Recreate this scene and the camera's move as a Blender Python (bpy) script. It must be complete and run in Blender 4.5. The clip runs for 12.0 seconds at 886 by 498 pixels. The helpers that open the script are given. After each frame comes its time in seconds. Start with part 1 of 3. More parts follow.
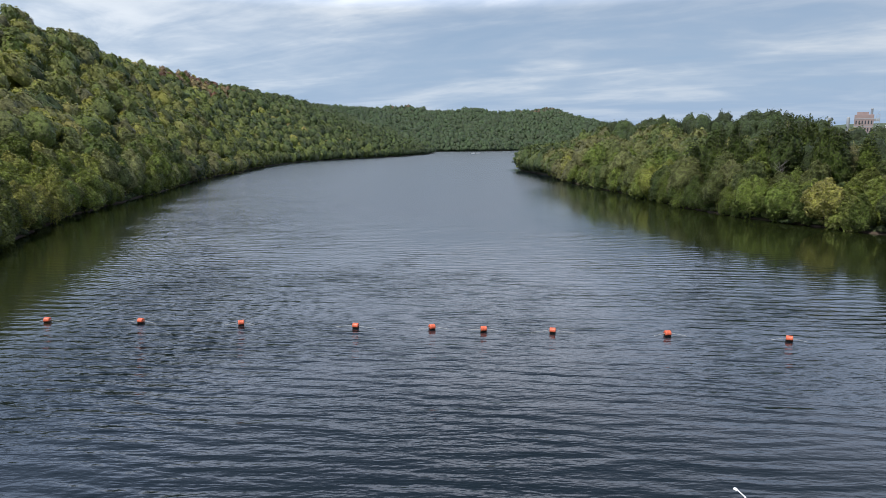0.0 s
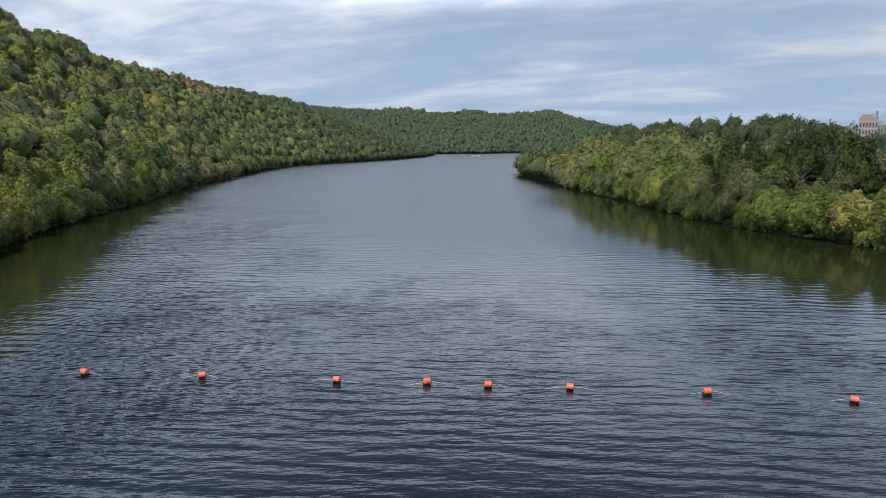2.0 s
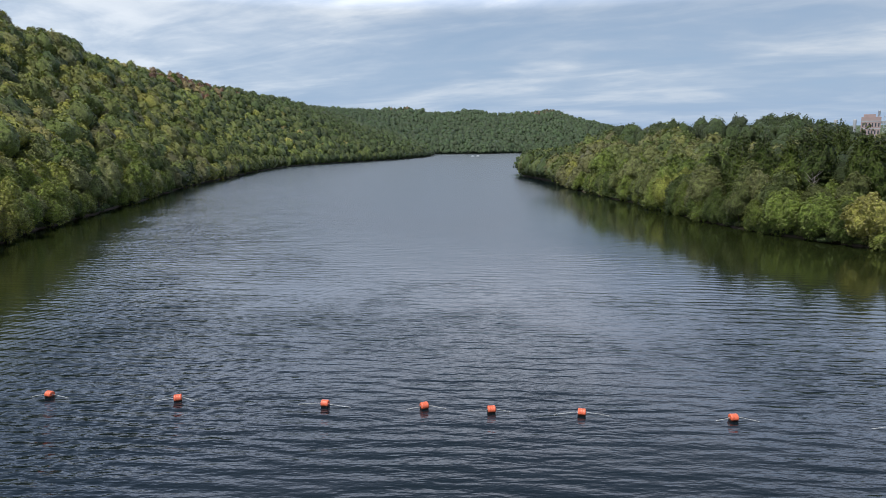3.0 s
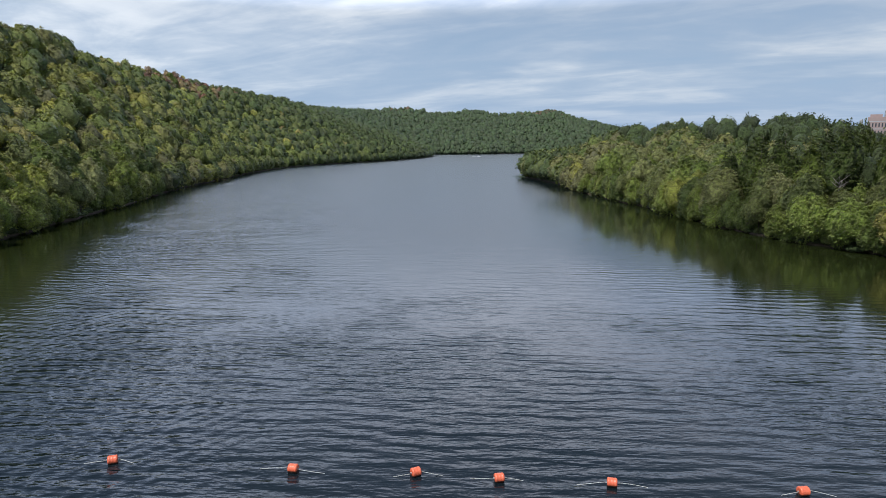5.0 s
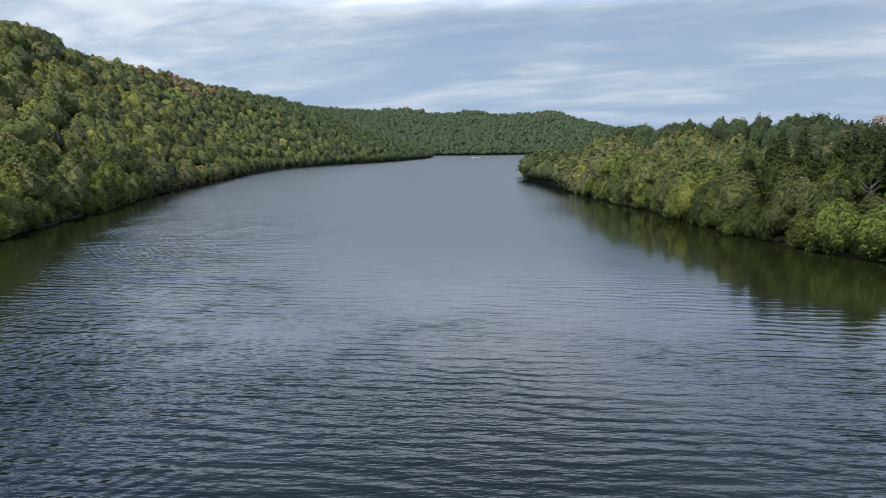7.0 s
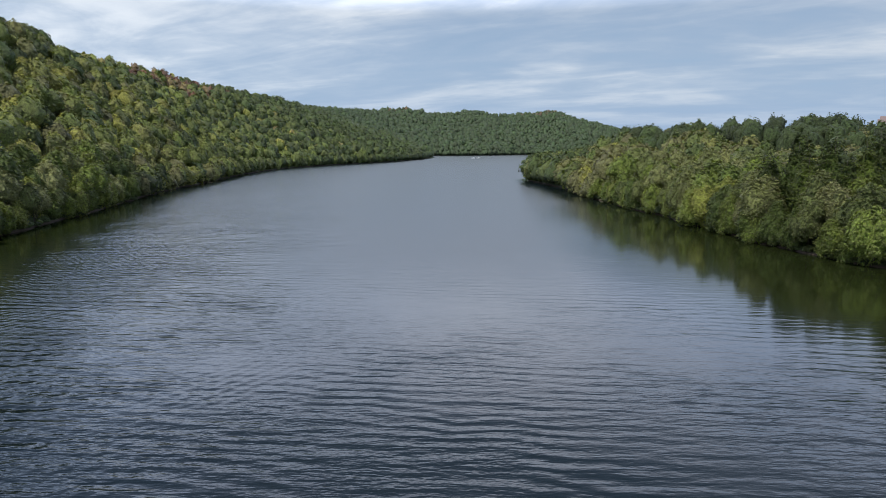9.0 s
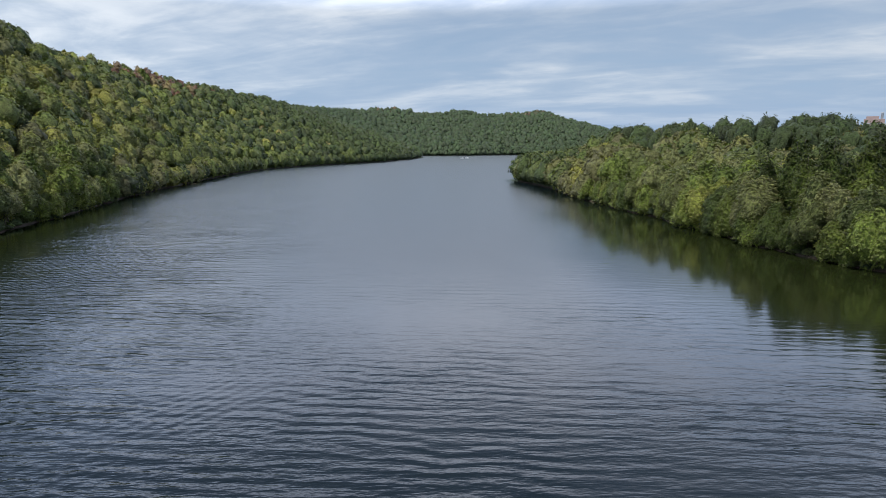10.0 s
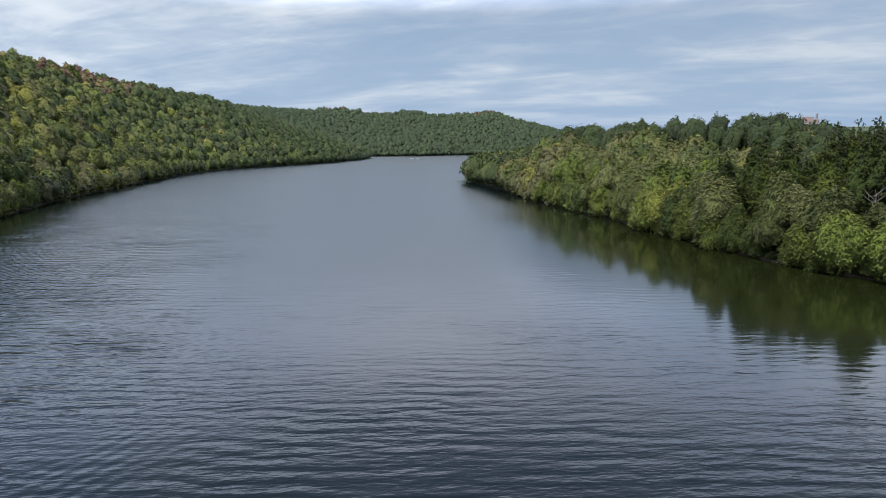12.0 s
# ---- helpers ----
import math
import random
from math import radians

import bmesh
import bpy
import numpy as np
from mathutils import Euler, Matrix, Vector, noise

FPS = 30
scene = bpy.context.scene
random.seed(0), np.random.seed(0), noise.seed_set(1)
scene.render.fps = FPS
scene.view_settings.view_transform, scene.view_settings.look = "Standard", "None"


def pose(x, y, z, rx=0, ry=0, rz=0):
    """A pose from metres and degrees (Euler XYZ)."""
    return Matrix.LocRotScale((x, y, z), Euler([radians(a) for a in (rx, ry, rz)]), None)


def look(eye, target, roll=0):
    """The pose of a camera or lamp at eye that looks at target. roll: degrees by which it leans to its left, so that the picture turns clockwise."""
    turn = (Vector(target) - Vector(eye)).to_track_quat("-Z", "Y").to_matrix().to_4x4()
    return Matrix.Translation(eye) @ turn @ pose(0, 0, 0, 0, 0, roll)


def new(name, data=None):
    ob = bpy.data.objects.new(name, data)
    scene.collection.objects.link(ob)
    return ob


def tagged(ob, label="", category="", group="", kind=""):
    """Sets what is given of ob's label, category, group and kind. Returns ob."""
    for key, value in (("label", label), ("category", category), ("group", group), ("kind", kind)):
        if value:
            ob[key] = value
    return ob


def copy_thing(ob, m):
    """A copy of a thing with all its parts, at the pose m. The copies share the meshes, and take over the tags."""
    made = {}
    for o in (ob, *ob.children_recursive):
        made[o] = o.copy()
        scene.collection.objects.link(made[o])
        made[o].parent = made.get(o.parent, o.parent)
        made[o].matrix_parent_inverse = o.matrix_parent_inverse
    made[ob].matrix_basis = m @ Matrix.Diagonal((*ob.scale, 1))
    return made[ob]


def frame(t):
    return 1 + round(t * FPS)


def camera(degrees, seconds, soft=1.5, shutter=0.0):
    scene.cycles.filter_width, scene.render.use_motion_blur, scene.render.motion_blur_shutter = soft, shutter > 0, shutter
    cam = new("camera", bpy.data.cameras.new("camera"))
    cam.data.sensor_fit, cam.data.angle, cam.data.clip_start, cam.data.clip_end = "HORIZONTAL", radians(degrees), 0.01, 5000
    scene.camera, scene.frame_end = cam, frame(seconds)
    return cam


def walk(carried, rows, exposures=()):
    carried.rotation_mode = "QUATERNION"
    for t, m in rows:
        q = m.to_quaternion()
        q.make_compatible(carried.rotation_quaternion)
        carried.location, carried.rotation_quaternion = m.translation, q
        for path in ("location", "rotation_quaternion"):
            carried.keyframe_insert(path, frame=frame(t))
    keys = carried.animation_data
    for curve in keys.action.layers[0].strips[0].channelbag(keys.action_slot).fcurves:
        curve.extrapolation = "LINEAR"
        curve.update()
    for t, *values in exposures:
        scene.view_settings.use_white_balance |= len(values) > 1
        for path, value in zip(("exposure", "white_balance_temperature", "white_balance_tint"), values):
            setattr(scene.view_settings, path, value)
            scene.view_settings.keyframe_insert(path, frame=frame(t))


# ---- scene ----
cam = camera(70.4, 12.0, soft=0.8)
PATH = [
    (0, (0.069, 0.081, 19.023), (0.034, 2.051, 18.681), -0.1),
    (0.5, (0.074, 2.873, 19.678), (0.04, 4.844, 19.341), -0.1),
    (1, (0.078, 5.511, 20.26), (0.043, 7.483, 19.925), -0.1),
    (1.5, (0.093, 7.982, 20.565), (0.059, 9.953, 20.226), -0.1),
    (2, (0.135, 10.436, 20.63), (0.101, 12.407, 20.292), -0.1),
    (2.5, (0.133, 12.906, 20.645), (0.099, 14.877, 20.307), -0.1),
    (3, (0.113, 15.388, 20.667), (0.08, 17.359, 20.329), -0.1),
    (5, (0.265, 25.109, 20.82), (0.229, 27.08, 20.483), -0.1),
    (5.5, (0.294, 27.411, 20.841), (0.26, 29.382, 20.506), 0.0),
    (6, (0.25, 29.868, 20.874), (0.215, 31.84, 20.538), -0.0),
    (6.5, (0.162, 32.401, 20.907), (0.13, 34.373, 20.572), 0.1),
    (7, (0.075, 34.943, 20.933), (0.042, 36.914, 20.598), 0.0),
    (9, (-0.21, 45.099, 21.152), (-0.241, 47.071, 20.817), 0.1),
    (9.5, (-0.242, 47.564, 21.177), (-0.267, 49.535, 20.843), 0.1),
    (10, (-0.218, 49.941, 21.194), (-0.214, 51.912, 20.859), 0.1),
    (10.5, (-0.152, 52.248, 21.206), (-0.106, 54.219, 20.873), 0.1),
    (11, (-0.045, 54.512, 21.199), (0.038, 56.482, 20.865), -0.0),
    (11.5, (0.104, 56.756, 21.19), (0.225, 58.724, 20.856), -0.1),
    (12, (0.286, 58.998, 21.182), (0.443, 60.964, 20.848), -0.0),
]
walk(cam, [(t, look(eye, target, roll)) for t, eye, target, roll in PATH])

# ---- sky, sun ----
SUN_ELEVATION, SUN_AZIMUTH = radians(64), radians(224)   # azimuth clockwise from +y
sun_from = Vector((math.sin(SUN_AZIMUTH) * math.cos(SUN_ELEVATION), math.cos(SUN_AZIMUTH) * math.cos(SUN_ELEVATION), math.sin(SUN_ELEVATION)))
sun = new("sun", bpy.data.lights.new("sun", "SUN"))
sun.data.energy, sun.data.angle, sun.data.color = 5.0, radians(1.0), (1.0, 0.97, 0.91)
sun.matrix_world = look(sun_from * 300, (0, 0, 0))

world = bpy.data.worlds.new("sky")
scene.world = world
world.use_nodes = True


class Nodes:
    """Short hand for building a node tree."""

    def __init__(self, tree):
        self.tree = tree
        tree.nodes.clear()

    def add(self, kind, inputs=None, **settings):
        n = self.tree.nodes.new(kind)
        for k, v in settings.items():
            setattr(n, k, v)
        for k, v in (inputs or {}).items():
            s = n.inputs[k]
            if isinstance(v, bpy.types.NodeSocket):
                self.tree.links.new(v, s)
            else:
                s.default_value = v
        return n

    def math(self, op, a, b=0.0, clamp=False):
        return self.add("ShaderNodeMath", {0: a, 1: b}, operation=op, use_clamp=clamp).outputs[0]

    def ramp(self, fac, stops, mode="LINEAR"):
        n = self.add("ShaderNodeValToRGB", {0: fac})
        n.color_ramp.interpolation = mode
        e = n.color_ramp.elements
        while len(e) < len(stops):
            e.new(0.5)
        for el, (p, c) in zip(e, stops):
            el.position = p
            el.color = (c, c, c, 1) if isinstance(c, (int, float)) else (*c, 1)
        return n.outputs[0]

    def mix(self, fac, a, b, blend="MIX"):
        n = self.add("ShaderNodeMix", None, data_type="RGBA", blend_type=blend)
        for i, v in ((0, fac), (6, a), (7, b)):
            if isinstance(v, bpy.types.NodeSocket):
                self.tree.links.new(v, n.inputs[i])
            else:
                n.inputs[i].default_value = v if isinstance(v, (int, float)) else (*v, 1)
        return n.outputs[2]

    def noise(self, vector, scale, detail=4.0, rough=0.55, distortion=0.0):
        return self.add("ShaderNodeTexNoise", {"Vector": vector, "Scale": scale, "Detail": detail, "Roughness": rough, "Distortion": distortion}).outputs[0]


k = Nodes(world.node_tree)
sky = k.add("ShaderNodeTexSky", sky_type="NISHITA", sun_disc=False, sun_elevation=SUN_ELEVATION, sun_rotation=SUN_AZIMUTH,
            altitude=150.0, air_density=1.0, dust_density=0.1, ozone_density=2.0)
way = k.add("ShaderNodeTexCoord").outputs["Generated"]
split = k.add("ShaderNodeSeparateXYZ", {0: way})
up = k.math("MAXIMUM", split.outputs[2], 0.0)
# a thin high layer of cloud: the direction meets a shell overhead
level = k.math("DIVIDE", 1.0, k.math("ADD", up, 0.12))
cx = k.math("MULTIPLY", split.outputs[0], level)
cy = k.math("MULTIPLY", split.outputs[1], level)
plane = k.add("ShaderNodeCombineXYZ", {0: cx, 1: cy, 2: 0.0}).outputs[0]


def streaks(turn, along, across, x, y):
    """Coordinates drawn out along one direction of the shell."""
    return k.add("ShaderNodeMapping", {"Vector": plane, "Rotation": (0, 0, radians(turn)), "Scale": (along, across, 1.0), "Location": (x, y, 0)}, vector_type="TEXTURE").outputs[0]


bands = k.noise(streaks(-22, 2.5, 1.0, 2.3, 0.9), 0.85, 5.0, 0.5, 0.6)
wisps = k.noise(streaks(-30, 1.7, 0.85, 0.4, 3.1), 1.5, 6.0, 0.55, 0.7)
curdle = k.noise(streaks(-12, 1.0, 0.9, 5.0, 1.0), 4.0, 5.0, 0.55, 0.6)
amount = k.math("ADD", k.math("MULTIPLY", bands, 0.58), k.math("ADD", k.math("MULTIPLY", wisps, 0.32), k.math("MULTIPLY", curdle, 0.10)))
cover = k.ramp(amount, [(0.36, 0.15), (0.50, 0.60), (0.63, 1.0)], "EASE")
cover = k.math("MULTIPLY", cover, k.ramp(up, [(0.01, 0.35), (0.13, 1.0)]))
# fuller cover where the added bright band stands
cover = k.math("ADD", cover, k.ramp(up, [(0.18, 0.0), (0.26, 0.5), (0.80, 0.2)]), True)
cloud = k.mix(k.ramp(amount, [(0.44, 0.0), (0.60, 1.0)], "EASE"), (5.0, 6.2, 8.0), (8.6, 9.3, 10.2))
cloud = k.mix(1.0, cloud, k.ramp(k.math("ADD", k.math("MULTIPLY", split.outputs[0], 0.5), 0.5), [(0.12, 1.22), (0.50, 1.0), (0.85, 0.92)]), "MULTIPLY")   # brighter on the sun's side
cloud = k.mix(1.0, cloud, k.ramp(up, [(0.19, 1.0), (0.25, (2.8, 2.8, 3.0)), (0.34, (2.85, 2.85, 3.1)), (0.44, (1.15, 1.18, 1.32)), (0.65, (0.52, 0.61, 0.78))]), "MULTIPLY")      # unseen bright band added just above the view, to brighten the water; dims overhead
haze = k.mix(k.ramp(up, [(0.0, 1.0), (0.20, 0.55), (0.45, 0.15)], "EASE"), sky.outputs[0], (3.9, 5.5, 7.9))
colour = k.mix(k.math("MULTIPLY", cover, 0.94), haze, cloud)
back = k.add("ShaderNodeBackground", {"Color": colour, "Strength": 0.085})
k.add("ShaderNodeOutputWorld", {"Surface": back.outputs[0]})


# ---- materials ----
def material(name):
    m = bpy.data.materials.new(name)
    m.use_nodes = True
    return m, Nodes(m.node_tree)


def bump(k, height, strength, distance):
    return k.add("ShaderNodeBump", {"Height": height, "Strength": strength, "Distance": distance}).outputs[0]


def surface(k, **inputs):
    b = k.add("ShaderNodeBsdfPrincipled", inputs)
    k.add("ShaderNodeOutputMaterial", {"Surface": b.outputs[0]})
    return b


def place(k):
    return k.add("ShaderNodeTexCoord").outputs["Object"]


def plain(name, low_colour, high_colour, rough=0.6, scale=6.0, metallic=0.0, relief=0.004):
    m, k = material(name)
    p = place(k)
    n = k.noise(p, scale, 5.0)
    fine = k.noise(p, scale * 9, 3.0)
    c = k.mix(k.math("ADD", k.math("MULTIPLY", n, 0.7), k.math("MULTIPLY", fine, 0.3)), low_colour, high_colour)
    surface(k, **{"Base Color": c, "Roughness": rough, "Metallic": metallic, "Normal": bump(k, fine, 0.4, relief)})
    return m


def leaf_material(name, stops, per_tree):
    """Leaves: the tree's own tint, varied leaf by leaf. per_tree: 'object' or the name of a face attribute."""
    m, k = material(name)
    if per_tree == "object":
        tint = k.add("ShaderNodeObjectInfo").outputs["Random"]
    else:
        tint = k.add("ShaderNodeAttribute", attribute_name=per_tree).outputs["Fac"]
    one = k.add("ShaderNodeNewGeometry").outputs["Random Per Island"]
    c = k.ramp(tint, stops)
    c = k.add("ShaderNodeHueSaturation", {"Color": c, "Hue": k.math("ADD", k.math("MULTIPLY", one, 0.02), 0.49), "Saturation": k.math("ADD", k.math("MULTIPLY", one, 0.15), 0.92),
                                          "Value": k.math("ADD", k.math("MULTIPLY", one, 0.44), 0.78)}).outputs[0]
    p = place(k)
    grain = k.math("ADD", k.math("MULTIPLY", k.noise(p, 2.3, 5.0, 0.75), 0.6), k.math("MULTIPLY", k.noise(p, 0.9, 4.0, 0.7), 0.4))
    # the noise that drives the bump also colours its hollows darker
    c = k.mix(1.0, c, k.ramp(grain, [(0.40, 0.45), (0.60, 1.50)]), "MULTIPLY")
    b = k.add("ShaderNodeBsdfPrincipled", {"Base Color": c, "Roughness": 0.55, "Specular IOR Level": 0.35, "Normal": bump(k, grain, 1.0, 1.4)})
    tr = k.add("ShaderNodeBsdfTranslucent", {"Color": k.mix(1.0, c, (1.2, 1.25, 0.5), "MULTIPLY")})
    s = k.add("ShaderNodeMixShader", {0: 0.18, 1: b.outputs[0], 2: tr.outputs[0]})
    k.add("ShaderNodeOutputMaterial", {"Surface": s.outputs[0]})
    return m


OAK = [(0.0, (0.083, 0.111, 0.031)), (0.35, (0.121, 0.155, 0.036)), (0.7, (0.166, 0.199, 0.043)), (1.0, (0.209, 0.227, 0.059))]
LIME = [(0.0, (0.182, 0.233, 0.053)), (0.5, (0.286, 0.302, 0.070)), (1.0, (0.348, 0.313, 0.098))]
OLIVE = [(0.0, (0.125, 0.149, 0.050)), (0.5, (0.170, 0.183, 0.064)), (1.0, (0.232, 0.236, 0.097))]
PINE = [(0.0, (0.044, 0.061, 0.014)), (0.5, (0.061, 0.084, 0.014)), (1.0, (0.085, 0.109, 0.019))]
WOODS = [(0.0, (0.045, 0.064, 0.023)), (0.22, (0.074, 0.102, 0.032)), (0.5, (0.194, 0.222, 0.055)), (0.66, (0.259, 0.271, 0.072)), (0.76, (0.160, 0.158, 0.064)),
         (0.84, (0.282, 0.279, 0.060)), (0.90, (0.269, 0.210, 0.095)), (0.94, (0.169, 0.095, 0.064)), (1.0, (0.204, 0.093, 0.064))]
# far woods: haze put into the leaf colour, darker and bluer than WOODS
FAR_HAZE = [(0.0, (0.045, 0.070, 0.030)), (0.25, (0.066, 0.095, 0.040)), (0.45, (0.092, 0.122, 0.047)), (0.8, (0.115, 0.130, 0.055)), (0.92, (0.130, 0.098, 0.060)), (1.0, (0.140, 0.088, 0.055))]
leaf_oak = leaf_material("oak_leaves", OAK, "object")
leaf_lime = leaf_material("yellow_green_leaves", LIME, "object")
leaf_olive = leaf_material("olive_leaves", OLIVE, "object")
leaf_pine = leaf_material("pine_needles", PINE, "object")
leaf_far_haze = leaf_material("hazy_distant_leaves", FAR_HAZE, "tint")
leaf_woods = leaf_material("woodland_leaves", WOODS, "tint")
bark = plain("bark", (0.07, 0.055, 0.042), (0.16, 0.135, 0.11), 0.9, 5.0)
bark_grey = plain("bleached_wood", (0.17, 0.15, 0.13), (0.30, 0.27, 0.24), 0.85, 5.0)


def ground_material():
    m, k = material("forest_floor")
    p = place(k)
    z = k.add("ShaderNodeSeparateXYZ", {0: p}).outputs[2]
    n = k.noise(p, 0.35, 6.0)
    f = k.noise(p, 3.0, 5.0)
    litter = k.mix(f, (0.022, 0.024, 0.012), (0.060, 0.052, 0.028))
    litter = k.mix(k.ramp(n, [(0.3, 0.2), (0.5, 1.0)]), litter, (0.045, 0.066, 0.020))
    soil = k.mix(f, (0.030, 0.021, 0.014), (0.075, 0.050, 0.034))
    edge = k.ramp(k.math("ADD", k.math("MULTIPLY", z, 0.8), k.math("MULTIPLY", n, 0.4)), [(0.42, 0.0), (0.62, 1.0)])
    c = k.mix(edge, soil, litter)
    surface(k, **{"Base Color": c, "Roughness": 0.95, "Normal": bump(k, f, 0.6, 0.15)})
    return m


def water_material():
    m, k = material("lake_water")
    p = place(k)
    calm = k.add("ShaderNodeAttribute", attribute_name="ripple").outputs["Fac"]
    bank_tone = k.add("ShaderNodeAttribute", attribute_name="bank_green").outputs["Fac"]
    gust = k.ramp(k.noise(p, 0.045, 3.0, 0.5), [(0.33, 0.35), (0.66, 1.1)])

    def train(turn, length, distortion, offset):
        v = k.add("ShaderNodeMapping", {"Vector": p, "Rotation": (0, 0, radians(turn)), "Location": (offset, offset, 0)}).outputs[0]
        return k.add("ShaderNodeTexWave", {"Vector": v, "Scale": 0.314 / length, "Distortion": distortion, "Detail": 2.0, "Detail Scale": 0.55, "Detail Roughness": 0.5},
                     wave_type="BANDS", bands_direction="Y", wave_profile="SIN").outputs["Fac"]

    def chop(turn, sx, scale, detail):
        v = k.add("ShaderNodeMapping", {"Vector": p, "Rotation": (0, 0, radians(turn)), "Scale": (sx, 1.0, 1.0)}).outputs[0]
        return k.noise(v, scale, detail, 0.5, 0.2)

    sets = k.ramp(k.noise(p, 0.07, 2.0, 0.5), [(0.35, 0.15), (0.65, 1.0)])
    side = k.add("ShaderNodeSeparateXYZ", {0: p}).outputs[0]
    crossing = k.math("MULTIPLY", k.ramp(k.math("DIVIDE", side, -60.0), [(0.16, 0.0), (0.33, 1.0), (0.50, 0.35), (0.80, 0.8)]), k.ramp(k.noise(p, 0.04, 2.0), [(0.42, 0.1), (0.58, 1.0)]))
    h = k.math("MULTIPLY", k.math("MULTIPLY", train(6, 1.75, 7.0, 3.0), sets), 0.095)
    h = k.math("ADD", h, k.math("MULTIPLY", k.math("MULTIPLY", train(-56, 1.3, 3.0, 11.0), crossing), 0.052))
    for turn, sx, scale, high in ((7, 0.22, 0.58, 0.26), (-8, 0.28, 1.25, 0.165), (12, 0.36, 2.6, 0.080), (-20, 0.5, 5.2, 0.016)):
        h = k.math("ADD", h, k.math("MULTIPLY", chop(turn, sx, scale, 2.0), high))
    h = k.math("MULTIPLY", k.math("SUBTRACT", h, 0.31), k.math("MULTIPLY", calm, gust))      # swings about the level of the lake
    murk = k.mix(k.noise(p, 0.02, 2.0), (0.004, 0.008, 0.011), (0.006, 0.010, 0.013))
    # greener and less blue in the band along the banks
    murk = k.mix(bank_tone, murk, (0.010, 0.0135, 0.004))
    fine = k.add("ShaderNodeAttribute", attribute_name="fine_ripple").outputs["Fac"]
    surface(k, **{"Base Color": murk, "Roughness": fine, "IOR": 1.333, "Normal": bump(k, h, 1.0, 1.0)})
    return m


floor_soil = ground_material()
lake_water = water_material()

# ---- the plan: lake shore and crests ----
SHORE_WEST = [(-62, 10.5), (-68, 60), (-78, 95), (-87, 120), (-97, 150), (-103, 187), (-110, 230), (-118, 270), (-126, 315), (-131, 375), (-138, 440), (-141, 500),
              (-138, 560), (-122, 615), (-98, 675), (-68, 745), (-40, 860), (-32, 955), (-52, 1010), (-60, 1066)]
SHORE_NORTH = [(-30, 1075), (20, 1085), (60, 1100), (105, 1150), (180, 1165), (300, 1150), (420, 1100)]
SHORE_EAST = [(470, 900), (360, 700), (250, 580), (150, 500), (80, 455), (50, 428), (41.5, 403), (46, 376), (51, 350), (52, 320), (52, 290), (56, 262), (60, 235),
              (63, 204), (65.2, 179), (69.8, 161.5), (75.8, 146.5), (84.5, 130), (95, 111), (105, 80), (104, 10.5)]
LAKE = np.array(SHORE_WEST + SHORE_NORTH + SHORE_EAST, float)
# crest lines: x, y, height of the ground
CREST_WEST = np.array([(-190, 60, 58.2), (-200, 200, 66.2), (-208, 310, 69.2), (-222, 385, 70.2), (-238, 450, 67.6), (-241, 550, 66.4), (-244, 625, 67.2), (-236, 690, 67.6), (-237, 790, 68.6), (-228, 890, 66.6),
                       (-214, 1010, 65.2), (-198, 1150, 70.2), (-175, 1330, 76.2), (-104, 1380, 83.2), (-42, 1400, 72.2), (32, 1400, 80.2), (108, 1420, 70.2), (206, 1430, 81.2), (281, 1450, 62.2), (360, 1450, 43.2),
                       (450, 1470, 26.2), (620, 1500, 16.2)], float)
CREST_WEST[:, 2] -= 3.0
CREST_EAST = np.array([(62, 380, 5), (85, 340, 15), (105, 300, 17.2), (123, 266, 16.2), (138, 245, 8.6), (150, 225, 7.2), (185, 180, 7.4), (230, 120, 5)], float)


def to_line(x, y, line, closed=False):
    """Distance to a broken line, and the index and fraction of the nearest spot on it."""
    best = np.full(x.shape, 1e9)
    where = np.zeros(x.shape)
    n = len(line) if closed else len(line) - 1
    for i in range(n):
        ax, ay = line[i][:2]
        bx, by = line[(i + 1) % len(line)][:2]
        dx, dy = bx - ax, by - ay
        u = np.clip(((x - ax) * dx + (y - ay) * dy) / (dx * dx + dy * dy), 0, 1)
        d = np.hypot(x - ax - u * dx, y - ay - u * dy)
        near = d < best
        best = np.where(near, d, best)
        where = np.where(near, i + u, where)
    return best, where


def waviness(x, y, size, seed):
    """Smooth, cheap unevenness from a few crossing waves, about -1 to 1."""
    rng = np.random.RandomState(seed)
    out = np.zeros(np.shape(x))
    for i in range(7):
        a, ph, s = rng.uniform(0, 2 * np.pi), rng.uniform(0, 2 * np.pi), size * rng.uniform(0.6, 1.7)
        out = out + np.sin((x * np.cos(a) + y * np.sin(a)) * 2 * np.pi / s + ph)
    return out / 4.0


def shore_distance(x, y):
    """Positive on land, negative on the lake."""
    wob = 1.2 * waviness(x, y, 14, 3) + 0.8 * waviness(x, y, 6, 4)
    d, _ = to_line(x, y, LAKE, True)
    inside = np.zeros(x.shape, bool)
    n = len(LAKE)
    for i in range(n):
        (ax, ay), (bx, by) = LAKE[i], LAKE[(i + 1) % n]
        cross = ((ay > y) != (by > y)) & (x < (bx - ax) * (y - ay) / (by - ay + 1e-12) + ax)
        inside ^= cross
    return np.where(inside, -d, d) + wob


